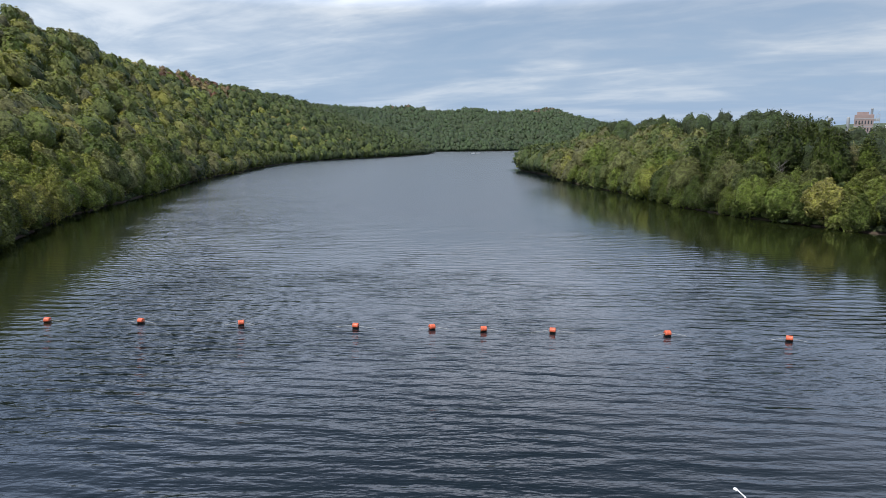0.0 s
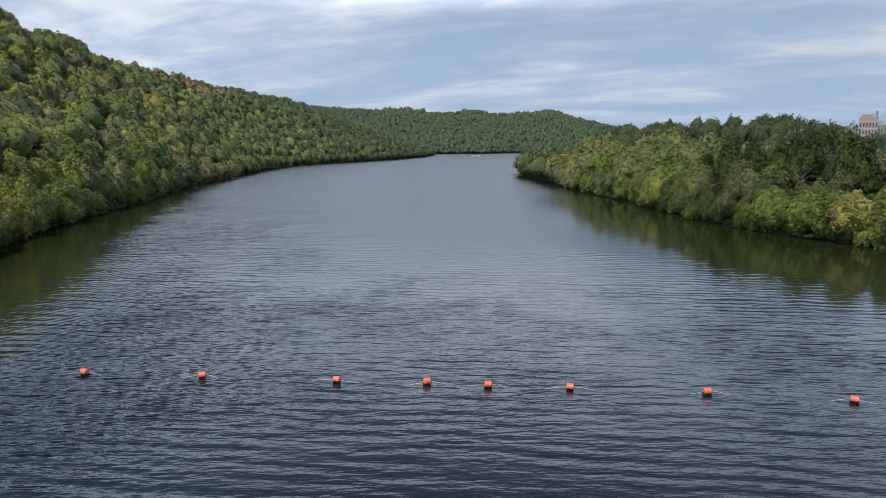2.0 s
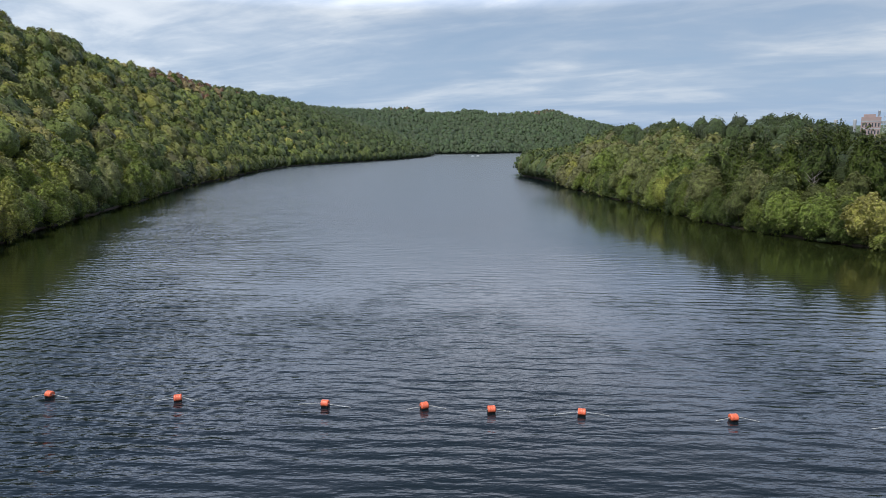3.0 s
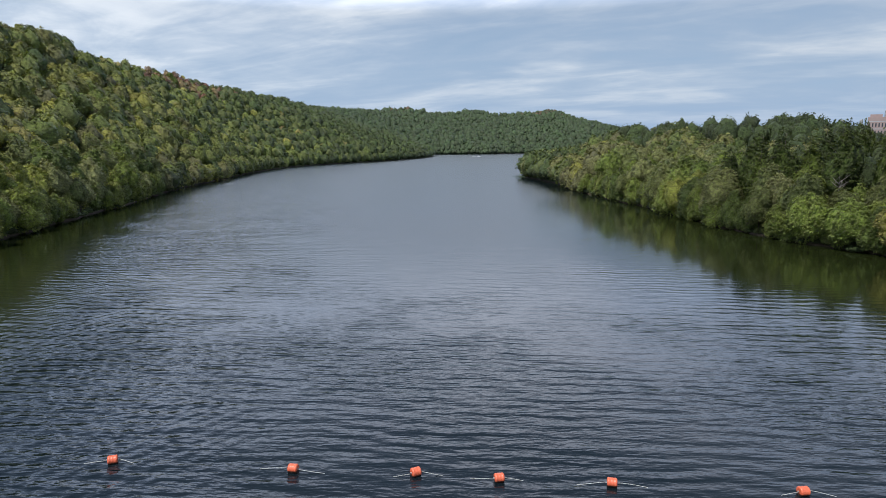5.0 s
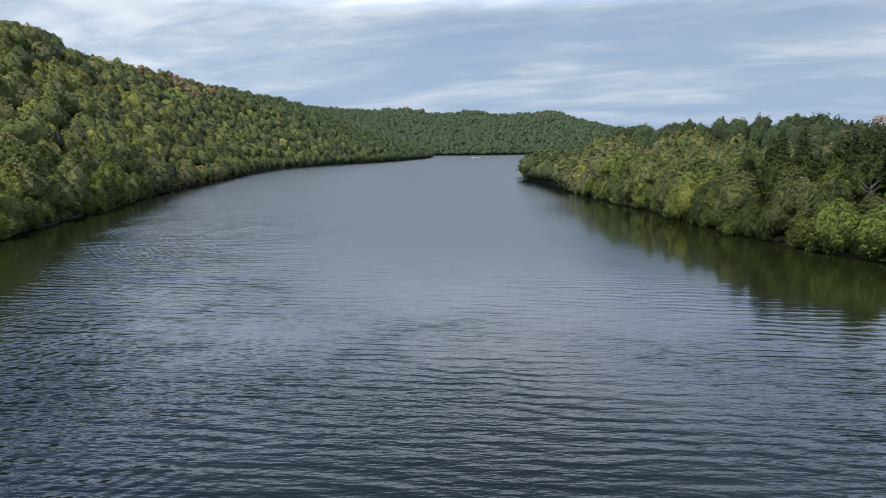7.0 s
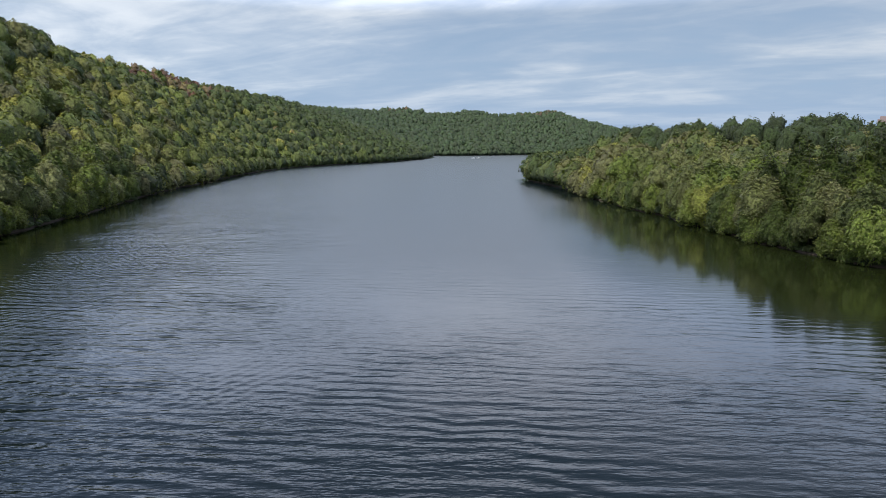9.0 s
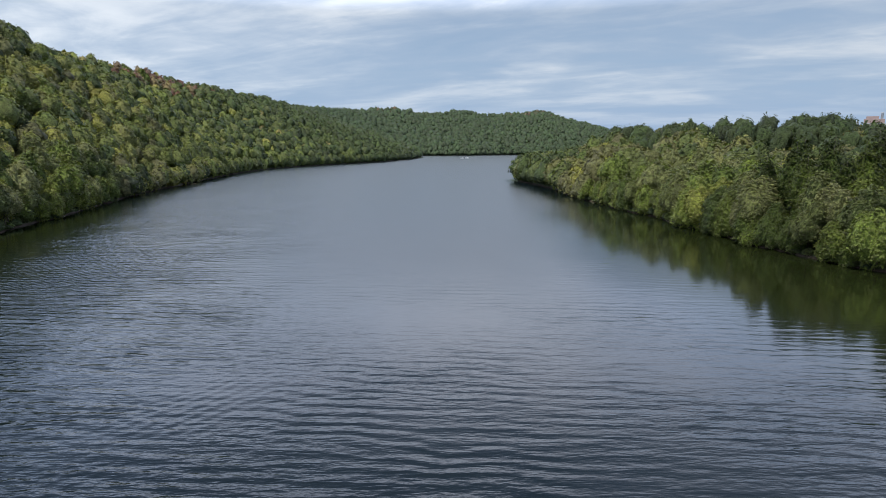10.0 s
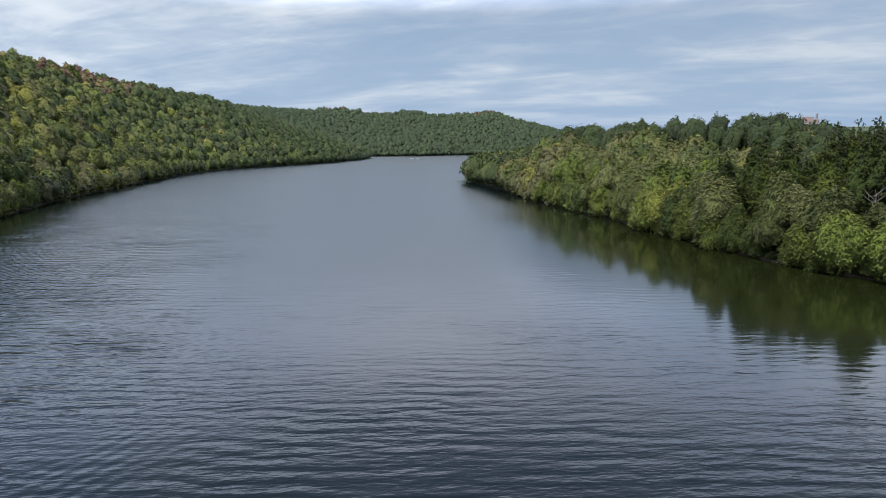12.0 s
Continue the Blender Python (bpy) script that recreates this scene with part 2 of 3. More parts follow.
def ground_height(x, y):
    x, y = np.asarray(x, float), np.asarray(y, float)
    d = shore_distance(x, y)
    dw, iw = to_line(x, y, CREST_WEST)
    de, ie = to_line(x, y, CREST_EAST)
    hw = np.interp(iw, np.arange(len(CREST_WEST)), CREST_WEST[:, 2])
    he = np.interp(ie, np.arange(len(CREST_EAST)), CREST_EAST[:, 2])
    ww, we = 1 / (dw + 20) ** 3, 1 / (de + 20) ** 3
    h = (hw * ww + he * we) / (ww + we)
    dc = np.minimum(dw, de)
    land = np.maximum(d, 0)
    t = land / (land + dc + 1e-6)
    rise = h * (0.85 * t + 0.15 * t * t * (3 - 2 * t)) * np.exp(-(np.maximum(dc - 160, 0) / 500) ** 2) + 8.0 * (1 - np.exp(-land / 120)) * (1 - np.exp(-dc / 300))
    bank = 0.7 * np.clip(d / 1.2, 0, 1)
    rough = np.clip(land / 60, 0, 1) * (2.2 * waviness(x, y, 70, 8) + 1.0 * waviness(x, y, 28, 9))
    far = np.hypot(x - 0, y - 300)
    hills = 125 * np.clip((far - 2600) / 900, 0, 1) * np.clip((x - 1100) / 600, 0, 1) * (0.75 + 0.25 * waviness(x, y, 1400, 12))
    bed = -np.clip(-d * 0.35, 0, 4.0) - 0.25 * np.clip(-d / 0.5, 0, 1)
    z = np.where(d > 0, bank + rise + rough + hills, bed)
    below_dam = (y < 13) & (x > -75) & (x < 118)
    return np.where(below_dam, np.minimum(z, 1.2), z)


def mesh_from(name, verts, faces, mats, tint=None, smooth=False, normals=None):
    """A mesh from arrays of places and of quads or triangles."""
    me = bpy.data.meshes.new(name)
    verts, faces = np.ascontiguousarray(verts, np.float32), np.ascontiguousarray(faces, np.int32)
    per = faces.shape[1]
    me.vertices.add(len(verts))
    me.vertices.foreach_set("co", verts.ravel())
    me.loops.add(faces.size)
    me.loops.foreach_set("vertex_index", faces.ravel())
    me.polygons.add(len(faces))
    me.polygons.foreach_set("loop_start", np.arange(0, faces.size, per, dtype=np.int32))
    me.polygons.foreach_set("loop_total", np.full(len(faces), per, np.int32))
    if smooth:
        me.polygons.foreach_set("use_smooth", np.ones(len(faces), bool))
    if tint is not None:
        at = me.attributes.new("tint", "FLOAT", "FACE")
        at.data.foreach_set("value", np.ascontiguousarray(tint, np.float32))
    me.update(calc_edges=True)
    if normals is not None:
        me.polygons.foreach_set("use_smooth", np.ones(len(faces), bool))
        me.normals_split_custom_set_from_vertices(normals.astype(np.float32))
    for m in mats:
        me.materials.append(m)
    return me


def steps(*pieces):
    return np.unique(np.concatenate([np.asarray(p, float) for p in pieces]))


def grid_mesh(name, xs, ys, height, mat):
    gx, gy = np.meshgrid(xs, ys)
    z = height(gx, gy)
    nx = len(xs)
    i = (np.arange(len(ys) - 1)[:, None] * nx + np.arange(nx - 1)[None, :]).ravel()
    faces = np.stack([i, i + 1, i + 1 + nx, i + nx], 1)
    return mesh_from(name, np.stack([gx.ravel(), gy.ravel(), z.ravel()], 1), faces, [mat], smooth=True), gx, gy


far_side = np.geomspace(60, 4300, 26)
xs = steps(-300 - far_side, np.arange(-300, -150, 8), np.arange(-150, -60, 2.5), np.arange(-60, 34, 8), np.arange(34, 112, 1.5), np.arange(112, 300, 8), 300 + far_side)
ys = steps(-60 - far_side, np.arange(-60, 90, 8), np.arange(90, 420, 2.5), np.arange(420, 1200, 7), np.arange(1200, 1520, 12), 1520 + far_side * 0.75)
me, _, _ = grid_mesh("ground", xs, ys, ground_height, floor_soil)
ground = tagged(new("ground", me), "wooded hillsides with brown leaf litter and a bare soil bank at the lake edge", "ground", kind="structure")

# lake surface; sheltered, smoother water along the banks
wx, wy = np.arange(-200, 520, 6.0), np.arange(12, 1200, 6.0)
me, gx, gy = grid_mesh("lake", wx, wy, lambda x, y: np.zeros(x.shape), lake_water)
d, _ = to_line(gx, gy, LAKE)       # the dam end lies open to the wind
ease = lambda v: np.clip(v, 0, 1) ** 2 * (3 - 2 * np.clip(v, 0, 1))
west_side = np.clip((-20 - gx) / 30, 0, 1)
east_side = ease(gx / 30) * ease((290 - gy) / 70)
shelter = 5 + (np.interp(gy, [80, 140, 220, 300], [40, 33, 12, 4]) - 5) * east_side + np.interp(gy, [60, 120, 190, 280], [13, 11, 4, 0]) * west_side      # the wooded east bank keeps the wind off
reach = 32 - 19 * east_side - 10 * west_side
d = d * (1 + np.maximum(gy - 170, 0) / 90 * (1 - east_side))      # the wind reaches closer to the banks up the lake
ripple = 0.11 + 0.89 * ease((d - shelter) / reach)
ripple = ripple * (0.05 + 0.95 * np.exp(-np.maximum(gy - 82, 0) / (34 + 130 * west_side)))      # the breeze dies away up the lake
ripple = ripple * (0.62 + 0.35 * ease((15 - gx) / 40) + 0.35 * west_side)      # and blows along the west side
fine = 0.20 * ease((d - shelter - 1) / 46) * (0.20 + 0.80 * ease((gy - 70) / 130))      # ripples too small to see singly
fine = 0.085 + fine * (1 - 0.35 * west_side * np.clip((330 - gy) / 100, 0, 1)) * (1 + 0.4 * ease((gy - 150) / 250))
fine = np.minimum(fine, 0.262)
at = me.attributes.new("fine_ripple", "FLOAT", "POINT")
at.data.foreach_set("value", fine.ravel().astype(np.float32))
bank_green = (1 - ease((to_line(gx, gy, LAKE)[0] - shelter) / 20)) * (1 - ease((gy - 180) / 200))
at = me.attributes.new("bank_green", "FLOAT", "POINT")
at.data.foreach_set("value", bank_green.ravel().astype(np.float32))
at = me.attributes.new("ripple", "FLOAT", "POINT")
at.data.foreach_set("value", ripple.ravel().astype(np.float32))
water = tagged(new("water", me), "dark grey-green lake water with small wind ripples", "water", kind="structure")


def part(name, mesh, mats, parent, label="", smooth=False):
    """Links a bmesh or a mesh as one part of a thing."""
    if isinstance(mesh, bmesh.types.BMesh):
        me = bpy.data.meshes.new(name)
        for f in mesh.faces:
            f.smooth = smooth
        mesh.to_mesh(me)
        mesh.free()
        for m in mats if isinstance(mats, (list, tuple)) else [mats]:
            me.materials.append(m)
    else:
        me = mesh
    ob = new(name, me)
    ob.parent = parent
    return tagged(ob, label)


# ---- trees ----
def unit(v):
    return v / (np.linalg.norm(v, axis=-1, keepdims=True) + 1e-9)


def leaf_faces(centres, normals, rounded, size, rng, slim=1.0, reach=None):
    """One kite-shaped spray of leaves at each centre, as verts, triangles and shading normals. reach: the way in which the sprays point."""
    n = len(centres)
    normals = np.where((normals * rounded).sum(1, keepdims=True) < 0, -normals, normals)
    side = unit(np.cross(normals, rng.normal(size=(n, 3)) if reach is None else reach))
    along = np.cross(normals, side)
    s = (size * rng.uniform(0.55, 1.4, (n, 1)))
    a, b, c, e = along * s * 0.70, side * s * 0.40 * slim, -along * s * 0.5, -side * s * 0.40 * slim
    droop = normals * s * 0.16
    verts = np.stack([centres + e + along * s * rng.uniform(-0.1, 0.2, (n, 1)), centres + c - droop, centres + b + along * s * 0.1, centres + a - droop], 1)
    geo = np.cross(verts[:, 1] - verts[:, 0], verts[:, 2] - verts[:, 0])
    wrong = (geo * rounded).sum(1) < 0
    verts[wrong] = verts[wrong][:, ::-1]
    q = np.arange(4 * n).reshape(-1, 4)
    return verts.reshape(-1, 3), q[:, [0, 1, 2, 0, 2, 3]].reshape(-1, 3), np.repeat(rounded, 4, 0)


def ball(level):
    bm = bmesh.new()
    bmesh.ops.create_icosphere(bm, subdivisions=level, radius=1.0)
    v = np.array([p.co[:] for p in bm.verts])
    f = np.array([[p.index for p in q.verts] for q in bm.faces])
    bm.free()
    return v, f


BALLS = {i: ball(i) for i in (1, 2, 3)}


def spread(rng, n, loose=0.25):
    """Directions spread evenly over a ball, with some play."""
    k = np.arange(n) + 0.5
    z, a = 1 - 2 * k / n, k * 2.399963
    q = np.sqrt(1 - z * z)
    return unit(np.stack([q * np.cos(a), q * np.sin(a), z], 1) + rng.normal(size=(n, 3)) * loose * 2 / math.sqrt(n))


def billows(rng, n, depth, low=0.45):
    """Swellings with creases between them, as a function from directions to a factor on the radius."""
    heads, high, width = spread(rng, n), rng.uniform(low, 1.0, n), (2.5 / math.sqrt(n)) * rng.uniform(0.8, 1.2, n)

    def factor(d):
        gap = 2 - 2 * d @ heads.T
        return 1 - depth + depth * (np.sqrt(np.clip(1 - gap / width ** 2, 0, 1)) * high).max(1)
    return factor


def joined(a, b):
    return np.concatenate([a[0], b[0]]), np.concatenate([a[1], b[1] + len(a[0])]), np.concatenate([a[2], b[2]])


def smooth_normals(v, f):
    n = np.zeros(v.shape)
    face = np.cross(v[f[:, 1]] - v[f[:, 0]], v[f[:, 2]] - v[f[:, 0]])
    for j in range(3):
        np.add.at(n, f[:, j], face)
    return unit(n)


def broad_crown(rng, height, radius, base, level, lobes, tufts, leaves, size, lift=0.0, egg=0.22, hang=True):
    """A broadleaf crown: an egg-shaped mass that swells limb by limb and clump by clump, with sprays of leaves all over it."""
    d, f = BALLS[level]
    big, small = billows(rng, lobes, 0.60, 0.5), billows(rng, tufts, 0.22, 0.2)
    lean = rng.normal(0, 0.06, 2)

    def place_at(d, shrink=1.0):
        r = big(d) * small(d) * shrink
        p = d * r[:, None] * np.stack([1 - egg * d[:, 2]] * 2 + [np.ones(len(d))], 1)
        return p * [radius * 1.18, radius * 1.18, (height - base) * 0.53] + np.stack([lean[0] * d[:, 2] * height * 0.5, lean[1] * d[:, 2] * height * 0.5, np.full(len(d), (height + base) / 2)], 1)

    v = place_at(d, 0.92)
    f = f[d[f].mean(1)[:, 2] > -0.80]
    n = smooth_normals(v, f)
    ld = unit(rng.normal(size=(leaves, 3)) + [0, 0, 0.25])
    at = place_at(ld)
    one = unit(np.cross(ld, rng.normal(size=ld.shape)))
    two = np.cross(ld, one)
    face = unit(np.cross(place_at(unit(ld + one * 0.12)) - at, place_at(unit(ld + two * 0.12)) - at))
    face = np.where((face * ld).sum(1, keepdims=True) < 0, -face, face)
    pos = at + face * (rng.uniform(-0.40, 0.40, (leaves, 1)) * size)
    if hang and leaves > 500:      # close by, sprays stand out from the crown and droop in layers
        out = unit(ld * [1, 1, 0.35] + rng.normal(size=(leaves, 3)) * 0.55 + [0, 0, -0.25])
        nor = unit([0, 0, 0.75] + face * 0.55 + rng.normal(size=(leaves, 3)) * 0.42)
        rounded = unit(face * 0.7 + nor * 0.8 + [0, 0, lift])
        sprays = leaf_faces(pos, nor, rounded, size, rng, 0.75, -out)
    else:
        nor = unit(face + rng.normal(size=(leaves, 3)) * 0.50 + [0, 0, 0.25])
        rounded = unit(face + nor * 0.65 + [0, 0, lift])
        sprays = leaf_faces(pos, nor, rounded, size, rng, 1.0)
    return joined((v, f, unit(n + [0, 0, lift])), sprays)


def pine_crown(rng, height, radius, base, level, lobes, tufts, leaves, size, lift=0.0):
    """A pine crown: a slim uneven mass, and boughs that spread in loose tiers with flat tufts of needles."""
    core = broad_crown(rng, height, radius * 0.72, base, level, lobes, tufts, leaves // 3, size, lift, 0.45, False)
    boughs = max(tufts, 12)
    f = (np.arange(boughs) + 0.5) / boughs
    ang = np.arange(boughs) * 2.399963 + rng.normal(0, 0.4, boughs)
    reach = radius * np.clip(1.02 - f, 0.05, 1) ** 0.6 * rng.uniform(0.75, 1.2, boughs) * np.where(f < 0.15, 0.8, 1.0)
    many = leaves - leaves // 3
    pick = rng.choice(boughs, many, p=reach / reach.sum())
    along = np.sqrt(rng.uniform(0.15, 1.0, many))
    a = ang[pick] + rng.normal(0, 0.22, many)
    pos = np.stack([np.cos(a) * reach[pick] * along, np.sin(a) * reach[pick] * along, base + (height - base) * f[pick] * 0.98 + 0.10 * reach[pick] * along ** 2 + rng.normal(0, 0.16, many)], 1)
    nor = unit(rng.normal(size=(many, 3)) * 0.4 + np.stack([np.cos(a) * 0.3, np.sin(a) * 0.3, np.full(many, 0.8)], 1))
    rounded = unit(nor + np.stack([np.cos(a) * 0.5, np.sin(a) * 0.5, np.full(many, lift)], 1))
    return joined(core, leaf_faces(pos, nor, rounded, size, rng, 0.7))


def tube(bm, path, radii, sides=7):
    """A tapered round limb along a path."""
    rings = []
    for i, p in enumerate(path):
        q = path[min(i + 1, len(path) - 1)] - path[max(i - 1, 0)]
        turn = q.to_track_quat("Z", "Y").to_matrix()
        rings.append([bm.verts.new(p + turn @ Vector((math.cos(2 * math.pi * j / sides), math.sin(2 * math.pi * j / sides), 0)) * radii[i]) for j in range(sides)])
    for a, b in zip(rings, rings[1:]):
        for j in range(sides):
            bm.faces.new((a[j], a[(j + 1) % sides], b[(j + 1) % sides], b[j]))
    bm.faces.new(rings[-1])
    bm.faces.new(rings[0][::-1])


def trunk_mesh(rng, height, radius, limbs, spread, girth=0.16, pine=False):
    bm = bmesh.new()
    top = height * (0.95 if pine else 0.72)
    lean = rng.uniform(-0.05, 0.05, 2)
    path = [Vector((lean[0] * top * f + 0.12 * math.sin(5 * f), lean[1] * top * f + 0.1 * math.sin(4 * f + 1), top * f - 0.4)) for f in (0, 0.08, 0.3, 0.55, 0.8, 1)]
    tube(bm, path, [girth * 1.5, girth, girth * 0.85, girth * 0.65, girth * 0.4, girth * 0.12])
    for i in range(limbs):
        f = rng.uniform(0.3, 0.85)
        a = i * 2.4 + rng.uniform(-0.4, 0.4)
        start = Vector((lean[0] * top * f, lean[1] * top * f, top * f - 0.4))
        out = Vector((math.cos(a), math.sin(a), 0)) * spread * rng.uniform(0.5, 0.8)
        lift = Vector((0, 0, (0.08 if pine else rng.uniform(0.15, 0.3)) * height))
        tube(bm, [start, start + out * 0.5 + lift * 0.6, start + out + lift], [girth * 0.4, girth * 0.25, girth * 0.06], 5)
    return bm


KINDS = {
    # name: crown builder, height, radius, base, limbs, clumps, leaf size, material, label, category
    "oak": (broad_crown, 15.0, 4.7, 1.6, 11, 60, 0.56, leaf_oak, "broad dark green oak tree in full leaf on the wooded bank", "oak tree"),
    "shore_tree": (broad_crown, 9.5, 3.8, -2.2, 10, 50, 0.50, leaf_oak, "leafy green tree hanging low over the lake edge", "tree"),
    "bright_tree": (broad_crown, 11.0, 4.5, -2.0, 11, 55, 0.52, leaf_lime, "bright yellow-green broadleaf tree beside the water", "tree"),
    "olive_tree": (broad_crown, 13.5, 4.6, 1.0, 11, 65, 0.50, leaf_olive, "dull olive-green broadleaf tree with a dense rounded crown", "tree"),
    "pine_tree": (pine_crown, 17.0, 4.0, 2.5, 16, 60, 0.46, leaf_pine, "tall dark green pine tree with tiered boughs", "pine tree"),
}
DETAIL = {"near": (3, 2700), "middle": (3, 850)}
models = {}
for level, (fine_steps, leaves) in DETAIL.items():
    for kind, (build, hh, rr, base, lobes, tufts, size, mat, label, cat) in KINDS.items():
        for v in range(3 if level == "near" else 2):
            rng = np.random.RandomState(100 * len(models) + 7)
            s = rng.uniform(0.92, 1.1)
            verts, faces, normals = build(rng, hh * s, rr * s, base, fine_steps, lobes, tufts, leaves, size * (1.0 if level == "near" else 1.4))
            crown = mesh_from("crown", verts, faces, [mat], normals=normals)
            bm = trunk_mesh(rng, hh * s, rr * s, 7, rr, 0.17, kind == "pine_tree")
            stem = bpy.data.meshes.new("trunk")
            for f in bm.faces:
                f.smooth = True
            bm.to_mesh(stem)
            bm.free()
            stem.materials.append(bark)
            models[(level, kind, v)] = (crown, stem)


def plant(level, kind, v, x, y, z, turn, scale):
    crown, stem = models[(level, kind, v)]
    tree = tagged(new(kind), KINDS[kind][8], KINDS[kind][9], group="trees on the banks")
    tree.matrix_basis = Matrix.LocRotScale((x, y, z), Euler((0, 0, turn)), (scale[0], scale[0], scale[1]))
    part("trunk", stem, None, tree)
    part("crown", crown, None, tree)
    return tree


def scatter(x0, x1, y0, y1, gap, seed):
    """Uneven rows of places over a rectangle."""
    rng = np.random.RandomState(seed)
    gx, gy = np.meshgrid(np.arange(x0, x1, gap), np.arange(y0, y1, gap * 0.87))
    gx = gx + (np.arange(gx.shape[0]) % 2)[:, None] * gap * 0.5
    return gx.ravel() + rng.uniform(-0.36, 0.36, gx.size) * gap, gy.ravel() + rng.uniform(-0.36, 0.36, gx.size) * gap


rng = np.random.RandomState(21)
plots = [scatter(-330, 330, 60, 450, 6.7, 5), scatter(-330, 330, 450, 1000, 5.8, 8), scatter(-300, 640, 1000, 1560, 6.7, 6)]
px, py = np.concatenate([a for a, _ in plots]), np.concatenate([b for _, b in plots])
dist = shore_distance(px, py)
dw, _ = to_line(px, py, CREST_WEST)
de, _ = to_line(px, py, CREST_EAST)
# what lies behind the crests is out of sight
west = (px < -20) | (py > 900)
behind_west = west & (dw > 14) & (((px < np.interp(py, CREST_WEST[:14, 1], CREST_WEST[:14, 0])) & (py < 1330)) | (py > np.interp(px, CREST_WEST[13:, 0], CREST_WEST[13:, 1])))
east = ~west
# the first row stands at the very edge and leans over the water
keep = (dist > 3.2) & ~behind_west & (~east | ((dist < 120) & (px < np.interp(py, [100, 180, 225, 266, 340, 380], [260, 215, 180, 150, 112, 90])) & (py < 470)))
px, py, dist = px[keep], py[keep], dist[keep]
east, west = east[keep], west[keep]
n_inner = px.size


def along_shore(gap, y0, y1, seed, inset=0.5):
    """Places close behind the water's edge."""
    r = np.random.RandomState(seed)
    out, sides = [], []
    for a, b in zip(LAKE, LAKE[1:]):
        length = np.hypot(*(b - a))
        f = np.arange(0, length, gap)
        f = (f + r.uniform(-0.3, 0.3, f.size) * gap) / length
        out.append(a + (b - a) * f[:, None])
        sides.append(np.tile(np.array([-(b - a)[1], (b - a)[0]]) / length, (f.size, 1)))
    p, side = np.concatenate(out), np.concatenate(sides)
    for _ in range(8):
        p = p + side * ((inset - shore_distance(p[:, 0], p[:, 1])) * 0.7)[:, None]
    return p[(p[:, 1] > y0) & (p[:, 1] < y1)]


rim = along_shore(4.7, 60, 1200, 31, 0.7)
rim = rim[~((rim[:, 0] > 60) & (rim[:, 1] > 460) & (rim[:, 1] < 1000))]
px, py = np.concatenate([px, rim[:, 0]]), np.concatenate([py, rim[:, 1]])
dist = np.concatenate([dist, np.full(len(rim), 0.5)])
rim_west = (rim[:, 0] < -20) | (rim[:, 1] > 900)
west, east = np.concatenate([west, rim_west]), np.concatenate([east, ~rim_west])
pz = ground_height(px, py)
away = np.hypot(px, np.maximum(py - 50, 0))
red = np.exp(-((px + 240) / 24) ** 2 - ((py - 585) / 75) ** 2) + 0.35 * np.exp(-((px + 118) / 50) ** 2 - ((py - 1385) / 40) ** 2) + 0.3 * np.exp(-((px - 222) / 45) ** 2 - ((py - 1425) / 35) ** 2)
pick = rng.uniform(0, 1, px.size)
shape_r = rng.uniform(0, 1, px.size)

stand = np.clip(0.5 + 0.5 * waviness(px, py, 42, 15), 0, 1)     # neighbours tend to look alike
near_east = east & (dist < 25) & (py > 122) & (py < 285)
near_west = west & (dist < 16) & (py > 108) & (py < 285)
single = near_east | near_west
singles = np.nonzero(single)[0]
# stands of yellow-green trees, and tall dark pines: x, y, reach
BRIGHT = [(80, 154, 9), (89, 140, 8), (67, 204, 6), (97, 122, 6), (-92, 128, 11), (-100, 148, 10), (-110, 205, 6), (-113, 176, 11)]
PINES = [(70, 187), (73, 181), (77, 186), (72, 175), (79, 179), (77, 170), (84, 175), (86, 166), (91, 172), (94, 162), (99, 153), (91, 153), (101, 143)]
for i in singles:
    e = bool(east[i])
    if dist[i] > 2 and any(math.hypot(px[i] - x, py[i] - y) < 3.2 for x, y in PINES):
        continue
    if dist[i] < 5:
        kind = "shore_tree" if pick[i] < 0.55 else "bright_tree" if pick[i] < 0.72 else "olive_tree"
    elif e:
        kind = "pine_tree" if pick[i] < 0.25 and py[i] < 165 and dist[i] > 12 else "olive_tree" if pick[i] < 0.72 else "oak"
    else:
        kind = "oak" if pick[i] < 0.22 else "olive_tree" if pick[i] < 0.62 else "bright_tree"
    s = 0.80 + 0.36 * shape_r[i]
    if any(math.hypot(px[i] - x, py[i] - y) < q for x, y, q in BRIGHT):
        kind = "bright_tree" if pick[i] < 0.75 else "olive_tree" if pick[i] < 0.9 else "shore_tree"
    elif kind == "bright_tree" and pick[i] * 7 % 1 < (0.7 if e else 0.2):
        kind = "shore_tree" if e else "oak"
    if dist[i] < 2 and kind == "olive_tree":
        s *= 0.75
    level = "near" if away[i] < 175 else "middle"
    plant(level, kind, int(shape_r[i] * 97) % (3 if level == "near" else 2), px[i], py[i], pz[i] - 0.1, pick[i] * 60, (s * rng.uniform(0.9, 1.1), s))

for i, (x, y) in enumerate(PINES):
    z = float(ground_height(np.array([x], float), np.array([y], float))[0])
    s = 1.02 + 0.06 * (i * 7 % 5)
    plant("near", "pine_tree", i % 3, x, y, z - 0.1, i * 1.3, (s, s))

# tall pines along the east crest: x, y, height of the top over the water
for i, (x, y, top) in enumerate([(92.5, 184.5, 24.4), (95.2, 182.5, 24.3), (97.0, 185.0, 24.2), (99.0, 182.0, 24.2), (101.0, 184.5, 24.6), (103.4, 186.0, 24.8), (105.5, 182.5, 23.2)]):
    z = float(ground_height(np.array([x]), np.array([y]))[0])
    s = min(max((top - z) / 17.0, 0.7), 1.5)
    plant("near", "pine_tree", i % 3, x, y, z - 0.1, 0.7 + i * 1.9, (min(s, 1.1), s))

